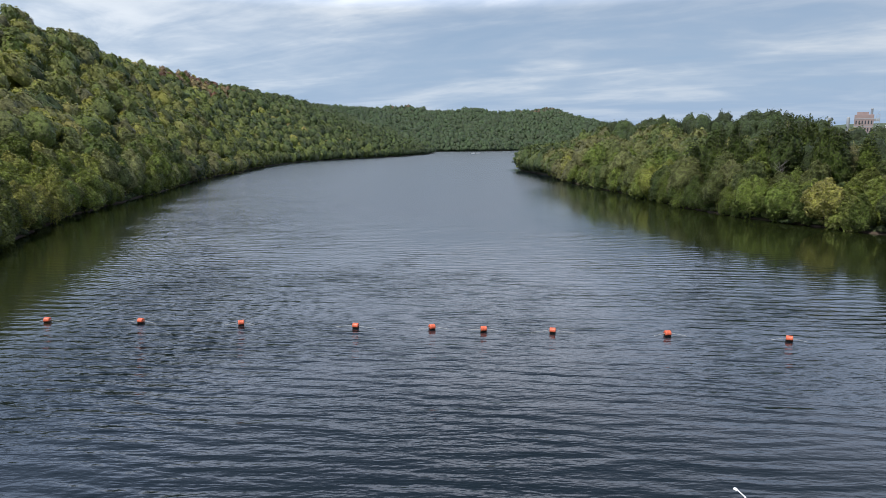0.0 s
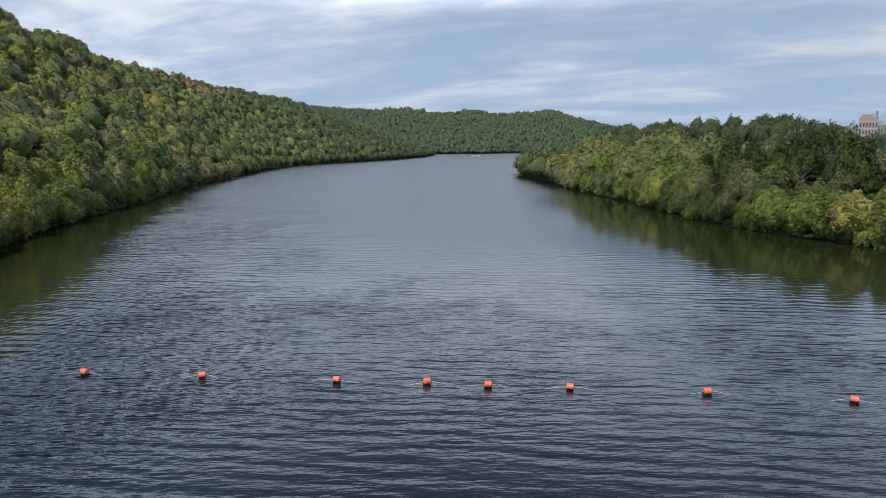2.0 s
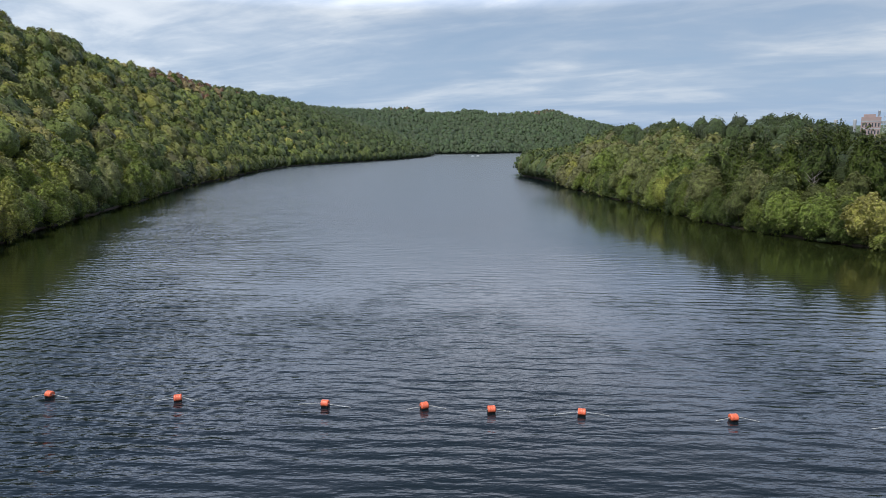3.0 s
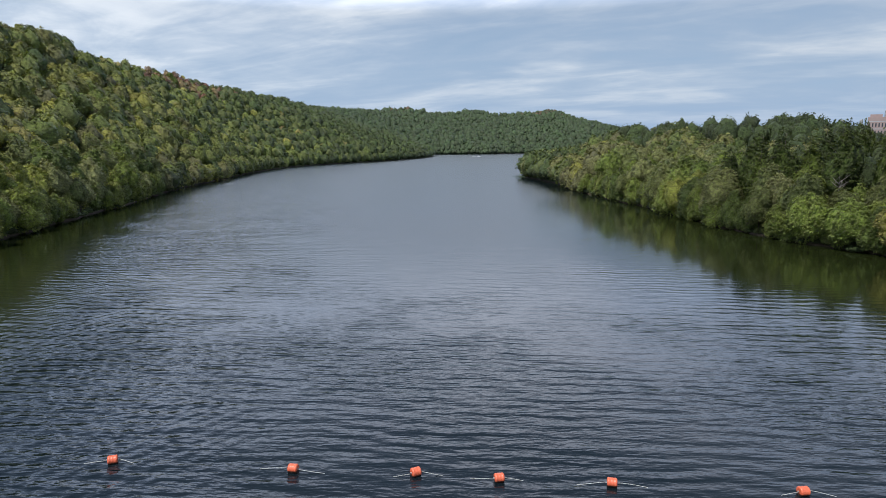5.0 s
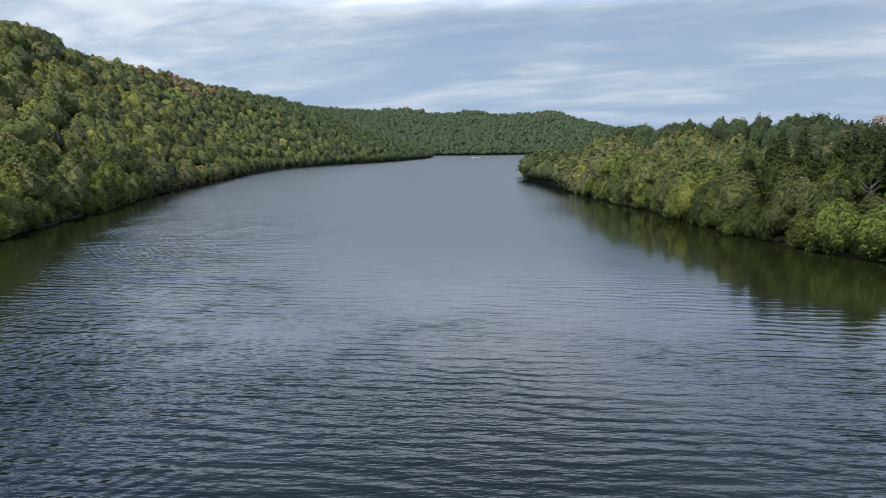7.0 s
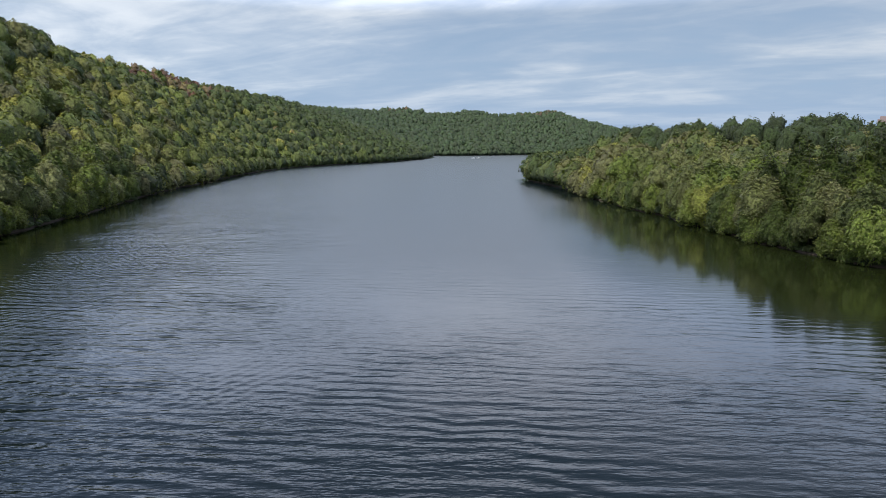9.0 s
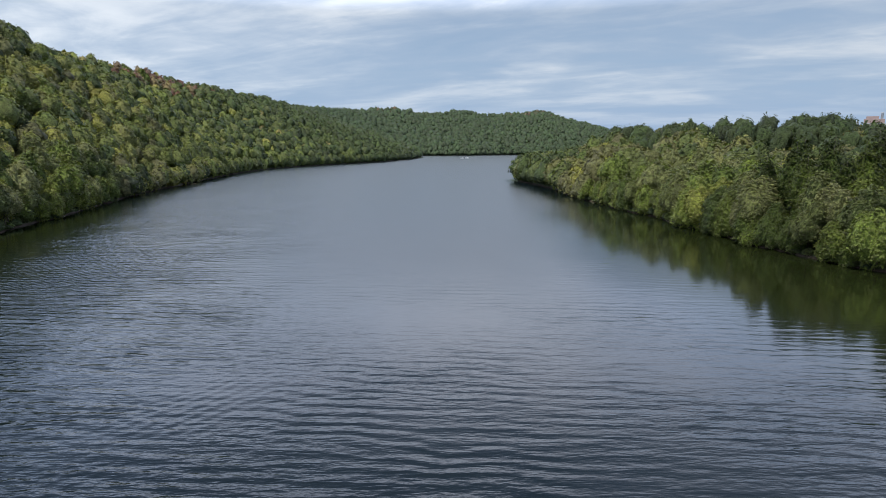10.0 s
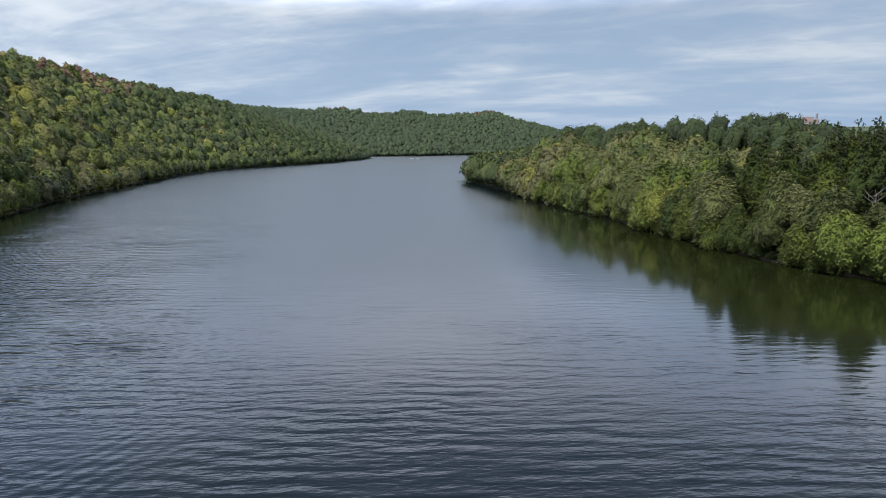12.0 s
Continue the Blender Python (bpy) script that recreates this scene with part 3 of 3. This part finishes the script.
# single trees that stand out on the ridge
for kind, x, y, s in (("olive_tree", -243.0, 548.0, 1.35), ("oak", -222.0, 388.0, 1.1), ("oak", -228.0, 398.0, 0.95), ("oak", -236.0, 560.0, 1.25)):
    z = float(ground_height(np.array([x]), np.array([y]))[0])
    plant("middle", kind, 0, x, y, z - 0.1, 1.0, (s, s))

# the rest of the woods, coarser with distance
TEMPLATES = {}
for li, (fine_steps, lobes, tufts, leaves, size, lift) in enumerate([(3, 11, 40, 210, 0.70, 0.0), (2, 10, 30, 170, 1.0, 0.0), (2, 8, 18, 55, 1.5, 0.1), (1, 8, 12, 11, 1.9, 0.4)]):
    for v in range(6):
        TEMPLATES[(li, "broad", v)] = broad_crown(np.random.RandomState(900 + li * 50 + v), 14.0, 4.6, 1.5, fine_steps, lobes, tufts, leaves, size, lift)
        TEMPLATES[(li, "pine", v)] = broad_crown(np.random.RandomState(920 + li * 50 + v), 17.0, 3.9, 5.0, fine_steps, lobes + 4, tufts + 10, leaves, size * 0.6, lift, 0.05)
lod = np.digitize(away, [225, 450, 820])


def woods(name, label, chosen, mat):
    """One stretch of woodland as a single mass."""
    r3 = np.random.RandomState(77)
    all_v, all_t, all_n, all_f, at = [], [], [], [], 0
    for i in np.nonzero(chosen)[0]:
        pine = east[i] and ((dist[i] > 48 and pick[i] < 0.85) or (py[i] > 300 and dist[i] > 26 and pick[i] < 0.8) or (py[i] < 200 and dist[i] > 18 and pick[i] < 0.7))
        t, tf, tn = TEMPLATES[(int(lod[i]), "pine" if pine else "broad", int(shape_r[i] * 83) % 6)]
        a, s = pick[i] * 40, 0.70 + 0.55 * shape_r[i] ** 1.5
        if east[i]:
            s = 0.84 + (0.18 if pine else 0.30) * shape_r[i]
        if dist[i] < 2:
            s = 0.86 + 0.30 * shape_r[i] + (0.25 if east[i] and py[i] > 320 else 0.0)
        low = 0.5 if dist[i] > 2 else 3.6
        wide = s * (0.92 + 0.30 * (pick[i] * 29 % 1)) * (1.15 if lod[i] == 3 else 0.92 if lod[i] == 2 else 1.0)
        c, sn = math.cos(a) * wide, math.sin(a) * wide
        hz = s * (0.90 + 0.20 * (pick[i] * 17 % 1))
        all_v.append(np.stack([t[:, 0] * c - t[:, 1] * sn + px[i], t[:, 0] * sn + t[:, 1] * c + py[i], t[:, 2] * hz + pz[i] - low], 1))
        c1, s1 = math.cos(a), math.sin(a)
        all_n.append(np.stack([tn[:, 0] * c1 - tn[:, 1] * s1, tn[:, 0] * s1 + tn[:, 1] * c1, tn[:, 2]], 1))
        u = r3.uniform()
        if pine:
            tint = 0.22 * u
        elif east[i] and py[i] > 345:
            tint = 0.12 + 0.3 * u
        elif east[i]:
            tint = 0.25 + 0.35 * u if u < 0.4 else 0.70 + 0.09 * u if u < 0.90 or dist[i] > 30 else 0.84
        elif r3.uniform() < 0.85 * red[i]:
            tint = 0.90 + 0.09 * u
        else:
            u = min(max(u * 0.62 + 0.38 * stand[i], 0.0), 1.0) if py[i] > 420 else u
            # darker tints up the lake: the look of haze put into the colour
            u *= 1.0 - 0.55 * min(max((py[i] - 330) / 600, 0.0), 1.0)
            if py[i] < 420:
                u = u + 0.30 * (stand[i] - 0.5) + 0.08 + 0.14 * min(max((300 - py[i]) / 120, 0.0), 1.0)
                tint = 0.10 + 0.4 * u if u < 0.28 else 0.34 + 0.5 * (u - 0.28) if u < 0.62 else 0.76 if u < 0.70 else 0.56 + 0.9 * min(u - 0.70, 0.32)
            else:
                tint = 0.05 + (0.74 - 0.40 * min(max((py[i] - 500) / 400, 0.0), 1.0)) * u
            tint = tint if py[i] > 700 or r3.uniform() < 0.95 else r3.uniform(0.78, 0.91)
        all_t.append(np.full(len(tf), tint))
        all_f.append(tf + at)
        at += len(t)
    v = np.concatenate(all_v)
    me = mesh_from(name, v, np.concatenate(all_f), [mat], np.concatenate(all_t), normals=np.concatenate(all_n))
    return tagged(new(name, me), label, "woods", kind="stuff")


rest = ~single
bushes = along_shore(2.8, 60, 1200, 47, 0.5)
bushes = bushes[bushes[:, 1] < 300]
r4 = np.random.RandomState(5)
all_v, all_f, all_n, all_t, at = [], [], [], [], 0
for x, y in bushes:
    x, y = x + r4.uniform(-0.5, 0.5), y + r4.uniform(-0.5, 0.5)
    t, tf, tn = TEMPLATES[(0, "broad", r4.randint(6))]
    a, q, hz = r4.uniform(0, 6), r4.uniform(0.24, 0.42), r4.uniform(0.12, 0.26)
    c, sn = math.cos(a), math.sin(a)
    all_v.append(np.stack([(t[:, 0] * c - t[:, 1] * sn) * q + x, (t[:, 0] * sn + t[:, 1] * c) * q + y, (t[:, 2] - 1.6) * hz - 0.1], 1))
    all_n.append(np.stack([tn[:, 0] * c - tn[:, 1] * sn, tn[:, 0] * sn + tn[:, 1] * c, tn[:, 2]], 1))
    # west and far shrubs tinted darker, standing in for shade under the trees
    all_t.append(np.full(len(tf), r4.uniform(0.0, 0.35) if x < 0 or y > 260 else r4.uniform(0.05, 0.6)))
    all_f.append(tf + at)
    at += len(t)
me = mesh_from("bank_shrubs", np.concatenate(all_v), np.concatenate(all_f), [leaf_woods], np.concatenate(all_t), normals=np.concatenate(all_n))
tagged(new("bank_shrubs", me), "low green shrubs hanging over the water's edge", "shrubs", kind="stuff")
woods("hillside_woods", "dense green deciduous woods over the long hillside with a few reddened trees", rest & west & (py < 960), leaf_woods)
woods("far_woods", "distant dark green woods covering the hills beyond the lake", rest & west & (py >= 960), leaf_far_haze)
woods("peninsula_woods", "dense dark pine woods on the low peninsula", rest & east, leaf_woods)

# ---- things on and round the lake ----


def buoy_material():
    m, k = material("orange_plastic")
    p = place(k)
    n = k.noise(p, 4.0, 5.0)
    c = k.mix(n, (0.52, 0.09, 0.04), (0.70, 0.15, 0.07))
    z = k.add("ShaderNodeSeparateXYZ", {0: p}).outputs[2]
    low = k.ramp(k.math("ADD", k.math("ADD", z, 0.5), k.math("MULTIPLY", n, 0.06)), [(0.44, 1.0), (0.48, 0.0)])
    c = k.mix(k.math("MULTIPLY", low, 0.94), c, (0.016, 0.014, 0.010))      # lower half dark: weed, and the shade of the underside put into the colour
    surface(k, **{"Base Color": c, "Roughness": 0.45, "Normal": bump(k, n, 0.3, 0.006)})
    return m


orange = buoy_material()
rope_white = plain("white_rope", (0.40, 0.40, 0.38), (0.62, 0.62, 0.58), 0.8, 20.0)
steel = plain("galvanised_steel", (0.42, 0.43, 0.44), (0.62, 0.63, 0.64), 0.4, 8.0, 0.8)
white_paint = plain("white_paint", (0.70, 0.71, 0.72), (0.84, 0.84, 0.83), 0.4, 2.0)
grey_paint = plain("grey_paint", (0.26, 0.28, 0.30), (0.38, 0.40, 0.42), 0.5, 2.0)
concrete = plain("concrete", (0.26, 0.25, 0.23), (0.44, 0.42, 0.39), 0.85, 0.8, relief=0.01)
pale_concrete = plain("pale_concrete", (0.26, 0.27, 0.28), (0.38, 0.39, 0.40), 0.8, 0.2)
red_brick = plain("red_brick", (0.24, 0.17, 0.16), (0.34, 0.26, 0.24), 0.85, 0.15)
dark_glass = plain("dark_glass", (0.03, 0.04, 0.05), (0.06, 0.07, 0.08), 0.1, 1.0)


def lathe(bm, profile, axis="Z", sides=20):
    """Turns a profile of (radius, height) pairs round an axis."""
    rings = []
    for rad, h in profile:
        ring = []
        for j in range(sides):
            a = 2 * math.pi * j / sides
            c, q = rad * math.cos(a), rad * math.sin(a)
            ring.append(bm.verts.new((h, c, q) if axis == "X" else (c, q, h)))
        rings.append(ring)
    for a, b in zip(rings, rings[1:]):
        for j in range(sides):
            bm.faces.new((a[j], a[(j + 1) % sides], b[(j + 1) % sides], b[j]))
    bm.faces.new(rings[0][::-1])
    bm.faces.new(rings[-1])
    bmesh.ops.recalc_face_normals(bm, faces=bm.faces)
    return bm


def box(bm, x0, x1, y0, y1, z0, z1, bevel=0.0):
    got = bmesh.ops.create_cube(bm, size=1.0, matrix=Matrix.LocRotScale(((x0 + x1) / 2, (y0 + y1) / 2, (z0 + z1) / 2), None, (x1 - x0, y1 - y0, z1 - z0)))
    if bevel:
        edges = list({e for v in got["verts"] for e in v.link_edges})
        bmesh.ops.bevel(bm, geom=edges, offset=bevel, segments=2, affect="EDGES", profile=0.5)
    return bm


def build_buoy():
    """A short drum that floats on its side, with raised rims and an eye at each end."""
    buoy = tagged(new("buoy"), "orange plastic drum buoy floating on its side in the lake", "buoy", group="buoys of the barrier line")
    r, h = 0.30, 0.28
    prof = [(r * 0.55, -h - 0.02), (r * 0.80, -h - 0.02), (r * 0.93, -h + 0.01), (r, -h + 0.06), (r, -h + 0.10), (r * 0.965, -h + 0.12), (r * 0.965, -0.04), (r * 0.985, -0.02), (r * 0.985, 0.02),
            (r * 0.965, 0.04), (r * 0.965, h - 0.12), (r, h - 0.10), (r, h - 0.06), (r * 0.93, h - 0.01), (r * 0.80, h + 0.02), (r * 0.55, h + 0.02)]
    part("drum", lathe(bmesh.new(), prof, "X", 28), orange, buoy, smooth=True)
    for side in (-1, 1):
        bm = bmesh.new()
        ring = [Vector((side * (h + 0.06 + 0.045 * math.cos(a)), 0, 0.045 * math.sin(a))) for a in np.linspace(0, 2 * math.pi, 13)]
        tube(bm, ring, [0.012] * 13, 6)
        lathe(bm, [(0.05, side * h), (0.05, side * (h + 0.03))], "X", 10)
        part("eye_bolt", bm, steel, buoy, "galvanised eye bolt", smooth=True)
    return buoy


BUOYS = [(-43.2, 63.9), (-33.06, 63.73), (-22.19, 63.12), (-10.03, 62.20), (-2.16, 61.87), (3.07, 61.25), (9.95, 60.80), (21.11, 59.99), (32.2, 58.45)]
first = None
turns = [6, -14, 24, -5, 30, 12, -8, 10, -20]
for i, (x, y) in enumerate(BUOYS):
    m = pose(x, y, 0.22, turns[i] * 0.3, 0, -3 + turns[i])
    if first is None:
        first = build_buoy()
        first.matrix_basis = m
    else:
        copy_thing(first, m)
ends = [(-56.0, 64.4)] + BUOYS + [(45.0, 57.6)]
for i in range(len(ends) - 1):
    a, b = Vector((*ends[i], 0)), Vector((*ends[i + 1], 0))
    way = (b - a).normalized()
    ta = radians(-3 + (turns[i - 1] if 0 < i <= len(turns) else 0))
    tb = radians(-3 + (turns[i] if i < len(turns) else 0))
    a = a + Vector((math.cos(ta), math.sin(ta), 0)) * 0.40
    b = b - Vector((math.cos(tb), math.sin(tb), 0)) * 0.40
    length = (b - a).length
    pts = []
    reach_a, reach_b = (0.9 + 0.9 * ((i * 37) % 10) / 10), (0.8 + 1.1 * ((i * 53) % 10) / 10)
    for f in np.concatenate([np.linspace(0, 3.2, 9), np.linspace(3.4, length - 3.4, 5), np.linspace(length - 3.2, length, 9)]):
        z = max(0.20 - 0.20 * (f / reach_a) ** 1.2, 0.20 - 0.20 * ((length - f) / reach_b) ** 1.2, -0.25)
        pts.append(a + (b - a) * (f / length) + Vector((0, 0.10 * math.sin(f * 1.1 + i), z)))
    bm = bmesh.new()
    tube(bm, pts, [0.013] * len(pts), 6)
    me = bpy.data.meshes.new("rope")
    for f in bm.faces:
        f.smooth = True
    bm.to_mesh(me)
    bm.free()
    me.materials.append(rope_white)
    tagged(new("rope", me), "white float rope dipping under water between two buoys", "rope", group="ropes of the barrier line")

# the dam that closes the lake below the start of the flight
bm = bmesh.new()
box(bm, -75, 118, 9.0, 15.6, -3, 2.4, 0.12)
box(bm, -75, 118, 15.2, 15.8, 2.2, 3.3, 0.05)
me = bpy.data.meshes.new("dam")
bm.to_mesh(me)
bm.free()
me.materials.append(concrete)
tagged(new("dam", me), "weathered grey concrete dam crest with a low parapet", "dam", kind="structure")


def build_lamp():
    lamp = tagged(new("street_lamp"), "white gooseneck street lamp on the dam crest", "street lamp")
    part("base_plate", lathe(bmesh.new(), [(0.20, 0.0), (0.20, 0.03), (0.11, 0.05), (0.09, 0.45), (0.075, 0.47)], "Z", 16), steel, lamp)
    bm = bmesh.new()
    tube(bm, [Vector((0, 0, 0.4)), Vector((0, 0, 3.5)), Vector((0, 0, 6.9))], [0.075, 0.06, 0.045], 12)
    part("pole", bm, white_paint, lamp, smooth=True)
    bm = bmesh.new()
    tube(bm, [Vector((0, 0, 6.85)), Vector((-0.02, 0.04, 7.25)), Vector((-0.07, 0.24, 7.60)), Vector((-0.14, 0.50, 7.77)), Vector((-0.22, 0.72, 7.81))], [0.036, 0.028, 0.022, 0.019, 0.017], 10)
    part("arm", bm, white_paint, lamp, smooth=True)
    bm = lathe(bmesh.new(), [(0.012, -0.07), (0.04, -0.062), (0.056, -0.02), (0.06, 0.025), (0.045, 0.06), (0.015, 0.072)], "Z", 16)
    turn = Vector((-0.30, 0.72, 0.05)).to_track_quat("Z", "Y").to_matrix().to_4x4()
    bmesh.ops.transform(bm, matrix=Matrix.Translation((-0.25, 0.78, 7.81)) @ turn @ Matrix.Diagonal((0.88, 0.5, 0.88, 1)), verts=bm.verts)
    head = part("lamp_head", bm, white_paint, lamp, smooth=True)
    bm = box(bmesh.new(), -0.28, -0.22, 0.75, 0.81, 7.777, 7.786, 0.002)
    part("lens", bm, dark_glass, head, "dark glass lens")
    lamp.matrix_basis = pose(7.53, 14.2, 2.4)
    return lamp


build_lamp()


def build_boat():
    """A small open motorboat."""
    boat = tagged(new("motorboat"), "small white open motorboat on the far reach of the lake", "boat", group="boats")
    bm = bmesh.new()
    rows = []
    for f in np.linspace(0, 1, 9):
        half = 0.95 * (1 - f ** 3.2) + 0.02
        x = -2.4 + 4.9 * f
        rise = 0.28 * f * f
        rows.append([bm.verts.new(p) for p in ((x, -half, 0.62 + rise), (x, -half * 0.88, 0.05 + rise * 0.6), (x, 0, -0.22 + rise * 1.3), (x, half * 0.88, 0.05 + rise * 0.6), (x, half, 0.62 + rise),
                                               (x, half * 0.84, 0.60 + rise), (x, half * 0.78, 0.22 + rise * 0.6), (x, -half * 0.78, 0.22 + rise * 0.6), (x, -half * 0.84, 0.60 + rise))])
    for a, b in zip(rows, rows[1:]):
        for j in range(9):
            bm.faces.new((a[j], a[(j + 1) % 9], b[(j + 1) % 9], b[j]))
    bm.faces.new(rows[0][::-1])
    bm.faces.new(rows[-1])
    bmesh.ops.recalc_face_normals(bm, faces=bm.faces)
    part("hull", bm, white_paint, boat)
    part("console", box(bmesh.new(), -0.2, 0.5, -0.35, 0.35, 0.22, 1.05, 0.06), white_paint, boat)
    part("windscreen", box(bmesh.new(), 0.44, 0.50, -0.40, 0.40, 1.0, 1.4, 0.02), dark_glass, boat, "dark glass windscreen")
    part("bench_seat", box(bmesh.new(), -1.3, -0.8, -0.6, 0.6, 0.22, 0.62, 0.05), white_paint, boat)
    motor = part("outboard_motor", box(bmesh.new(), -2.75, -2.42, -0.2, 0.2, 0.45, 1.1, 0.08), grey_paint, boat, "dark grey outboard motor")
    part("leg", box(bmesh.new(), -2.66, -2.50, -0.07, 0.07, -0.4, 0.46, 0.03), grey_paint, motor)
    return boat


boat = build_boat()
boat.matrix_basis = pose(27.0, 900, 0.02, 0, 0, 8)
copy_thing(boat, pose(34.0, 906, 0.02, 0, 0, -6))


# ---- works beyond the woods ----
def build_works():
    works = tagged(new("power_station"), "distant red-brick power station with pale towers above the trees", "power station")
    part("boiler_house", box(bmesh.new(), -19, 19, -14, 14, 0, 54, 0.4), red_brick, works, "red-brick boiler house")
    part("roof_plant", box(bmesh.new(), -15, 8, -10, 10, 54.005, 58, 0.3), red_brick, works)
    for i in range(4):
        part("floor_band", box(bmesh.new(), -19.35, 19.35, -14.35, 14.35, 14 + 11 * i, 15.2 + 11 * i, 0.1), pale_concrete, works, "pale concrete floor band")
    for j in range(6):
        for i in range(3):
            part("window", box(bmesh.new(), -16 + 6 * j, -13.5 + 6 * j, -14.25, -13.9, 17.5 + 11 * i, 23 + 11 * i), dark_glass, works, "dark window")
    for x, top, rad in ((-69, 51, 4.0), (-31, 51, 3.4)):
        tower = part("silo", lathe(bmesh.new(), [(rad, 0), (rad, top - 2), (rad * 0.9, top - 0.4), (rad * 0.4, top)], "Z", 20), pale_concrete, works, "pale concrete silo", smooth=True)
        tower.location = (x, 0, 0)
    stack = part("chimney", lathe(bmesh.new(), [(3.4, 0), (2.6, 40), (2.3, 62), (2.5, 62.2), (2.5, 63.5), (1.9, 63.6)], "Z", 18), grey_paint, works, "grey chimney", smooth=True)
    stack.location = (14, 4, 0)
    bm = bmesh.new()
    for x in (24, 30):
        for y in (-3, 3):
            tube(bm, [Vector((x, y, 0)), Vector((x, y, 55))], [0.45, 0.4], 6)
    for z in range(6, 55, 8):
        for y in (-3, 3):
            tube(bm, [Vector((24, y, z)), Vector((30, y, z + 6))], [0.28, 0.28], 5)
            tube(bm, [Vector((24, y, z)), Vector((30, y, z))], [0.28, 0.28], 5)
    part("lattice_tower", bm, steel, works, "steel lattice tower")
    part("gallery", box(bmesh.new(), 18, 31, -3, 3, 44, 48, 0.2), pale_concrete, works)
    z = float(ground_height(np.array([497.0]), np.array([786.0]))[0])
    works.matrix_basis = Matrix.LocRotScale((497, 786, z - 0.3), Euler((0, 0, radians(-32.7))), (0.52, 0.52, 0.79))


build_works()


def build_water_tower():
    tower = tagged(new("water_tower"), "white water tower with a rounded tank on legs", "water tower")
    part("tank", lathe(bmesh.new(), [(0.6, 15.5), (3.4, 16.4), (5.0, 18.6), (5.2, 20.0), (5.2, 23.0), (4.6, 24.6), (2.6, 25.8), (0.4, 26.2)], "Z", 24), white_paint, tower, smooth=True)
    for i in range(6):
        a = math.pi / 3 * i
        bm = bmesh.new()
        tube(bm, [Vector((5.6 * math.cos(a), 5.6 * math.sin(a), 0)), Vector((4.9 * math.cos(a), 4.9 * math.sin(a), 19.5))], [0.28, 0.24], 8)
        part("leg", bm, white_paint, tower, smooth=True)
    bm = bmesh.new()
    tube(bm, [Vector((0, 0, 0)), Vector((0, 0, 15.8))], [0.6, 0.6], 10)
    part("riser_pipe", bm, white_paint, tower, smooth=True)
    z = float(ground_height(np.array([405.0]), np.array([600.0]))[0])
    tower.matrix_basis = pose(405, 600, z - 0.1)


build_water_tower()


# ---- dead wood ----
def build_snag(x, y, height, seed):
    """A bare, bleached tree."""
    rg = np.random.RandomState(seed)
    snag = tagged(new("dead_tree"), "bare bleached dead tree among the green crowns", "dead tree")
    part("trunk", trunk_mesh(rg, height, 2.0, 0, 2.2, 0.13), bark_grey, snag, smooth=True)
    for i in range(9):
        bm = bmesh.new()
        z = height * rg.uniform(0.35, 0.68)
        a = i * 2.4
        out = Vector((math.cos(a), math.sin(a), 0.75)) * rg.uniform(1.4, 2.6)
        mid = Vector((0, 0, z)) + out * 0.5 + Vector((0, 0, -0.15))
        tip = Vector((0, 0, z)) + out
        tube(bm, [Vector((0, 0, z - 0.1)), mid, tip], [0.06, 0.04, 0.012], 5)
        for q in (0.45, 0.75):
            st = Vector((0, 0, z)) + out * q
            tube(bm, [st, st + Vector((rg.uniform(-0.7, 0.7), rg.uniform(-0.7, 0.7), rg.uniform(0.4, 1.0)))], [0.025, 0.008], 4)
        part("limb", bm, bark_grey, snag, smooth=True)
    z = float(ground_height(np.array([x]), np.array([y]))[0])
    snag.matrix_basis = pose(x, y, z)


build_snag(80.5, 158.0, 16.0, 4)
build_snag(61.5, 262.0, 11.0, 9)


def build_log(x, y, turn, length, seed):
    rg = np.random.RandomState(seed)
    bm = bmesh.new()
    pts = [Vector((f * length, 0.15 * math.sin(3 * f + seed), 0.35 - 0.62 * f)) for f in np.linspace(0, 1, 7)]
    tube(bm, pts, [0.17, 0.15, 0.14, 0.12, 0.10, 0.07, 0.03], 8)
    for f in (0.35, 0.6, 0.8):
        p = pts[int(f * 6)]
        tube(bm, [p, p + Vector((0.5, rg.uniform(-0.8, 0.8), rg.uniform(0.3, 0.8)))], [0.05, 0.012], 5)
    me = bpy.data.meshes.new("fallen_log")
    for f in bm.faces:
        f.smooth = True
    bm.to_mesh(me)
    bm.free()
    me.materials.append(bark)
    ob = tagged(new("fallen_log", me), "weathered fallen log leaning from the bank into the water", "log", group="fallen logs")
    ob.matrix_basis = pose(x, y, 0.35, 0, 0, turn)


build_log(88.5, 141.5, 160, 5.0, 1)
build_log(71.5, 166.5, 205, 3.6, 2)
build_log(-141.0, 578.0, -20, 6.0, 3)
build_log(-130.5, 373.0, -10, 5.0, 5)
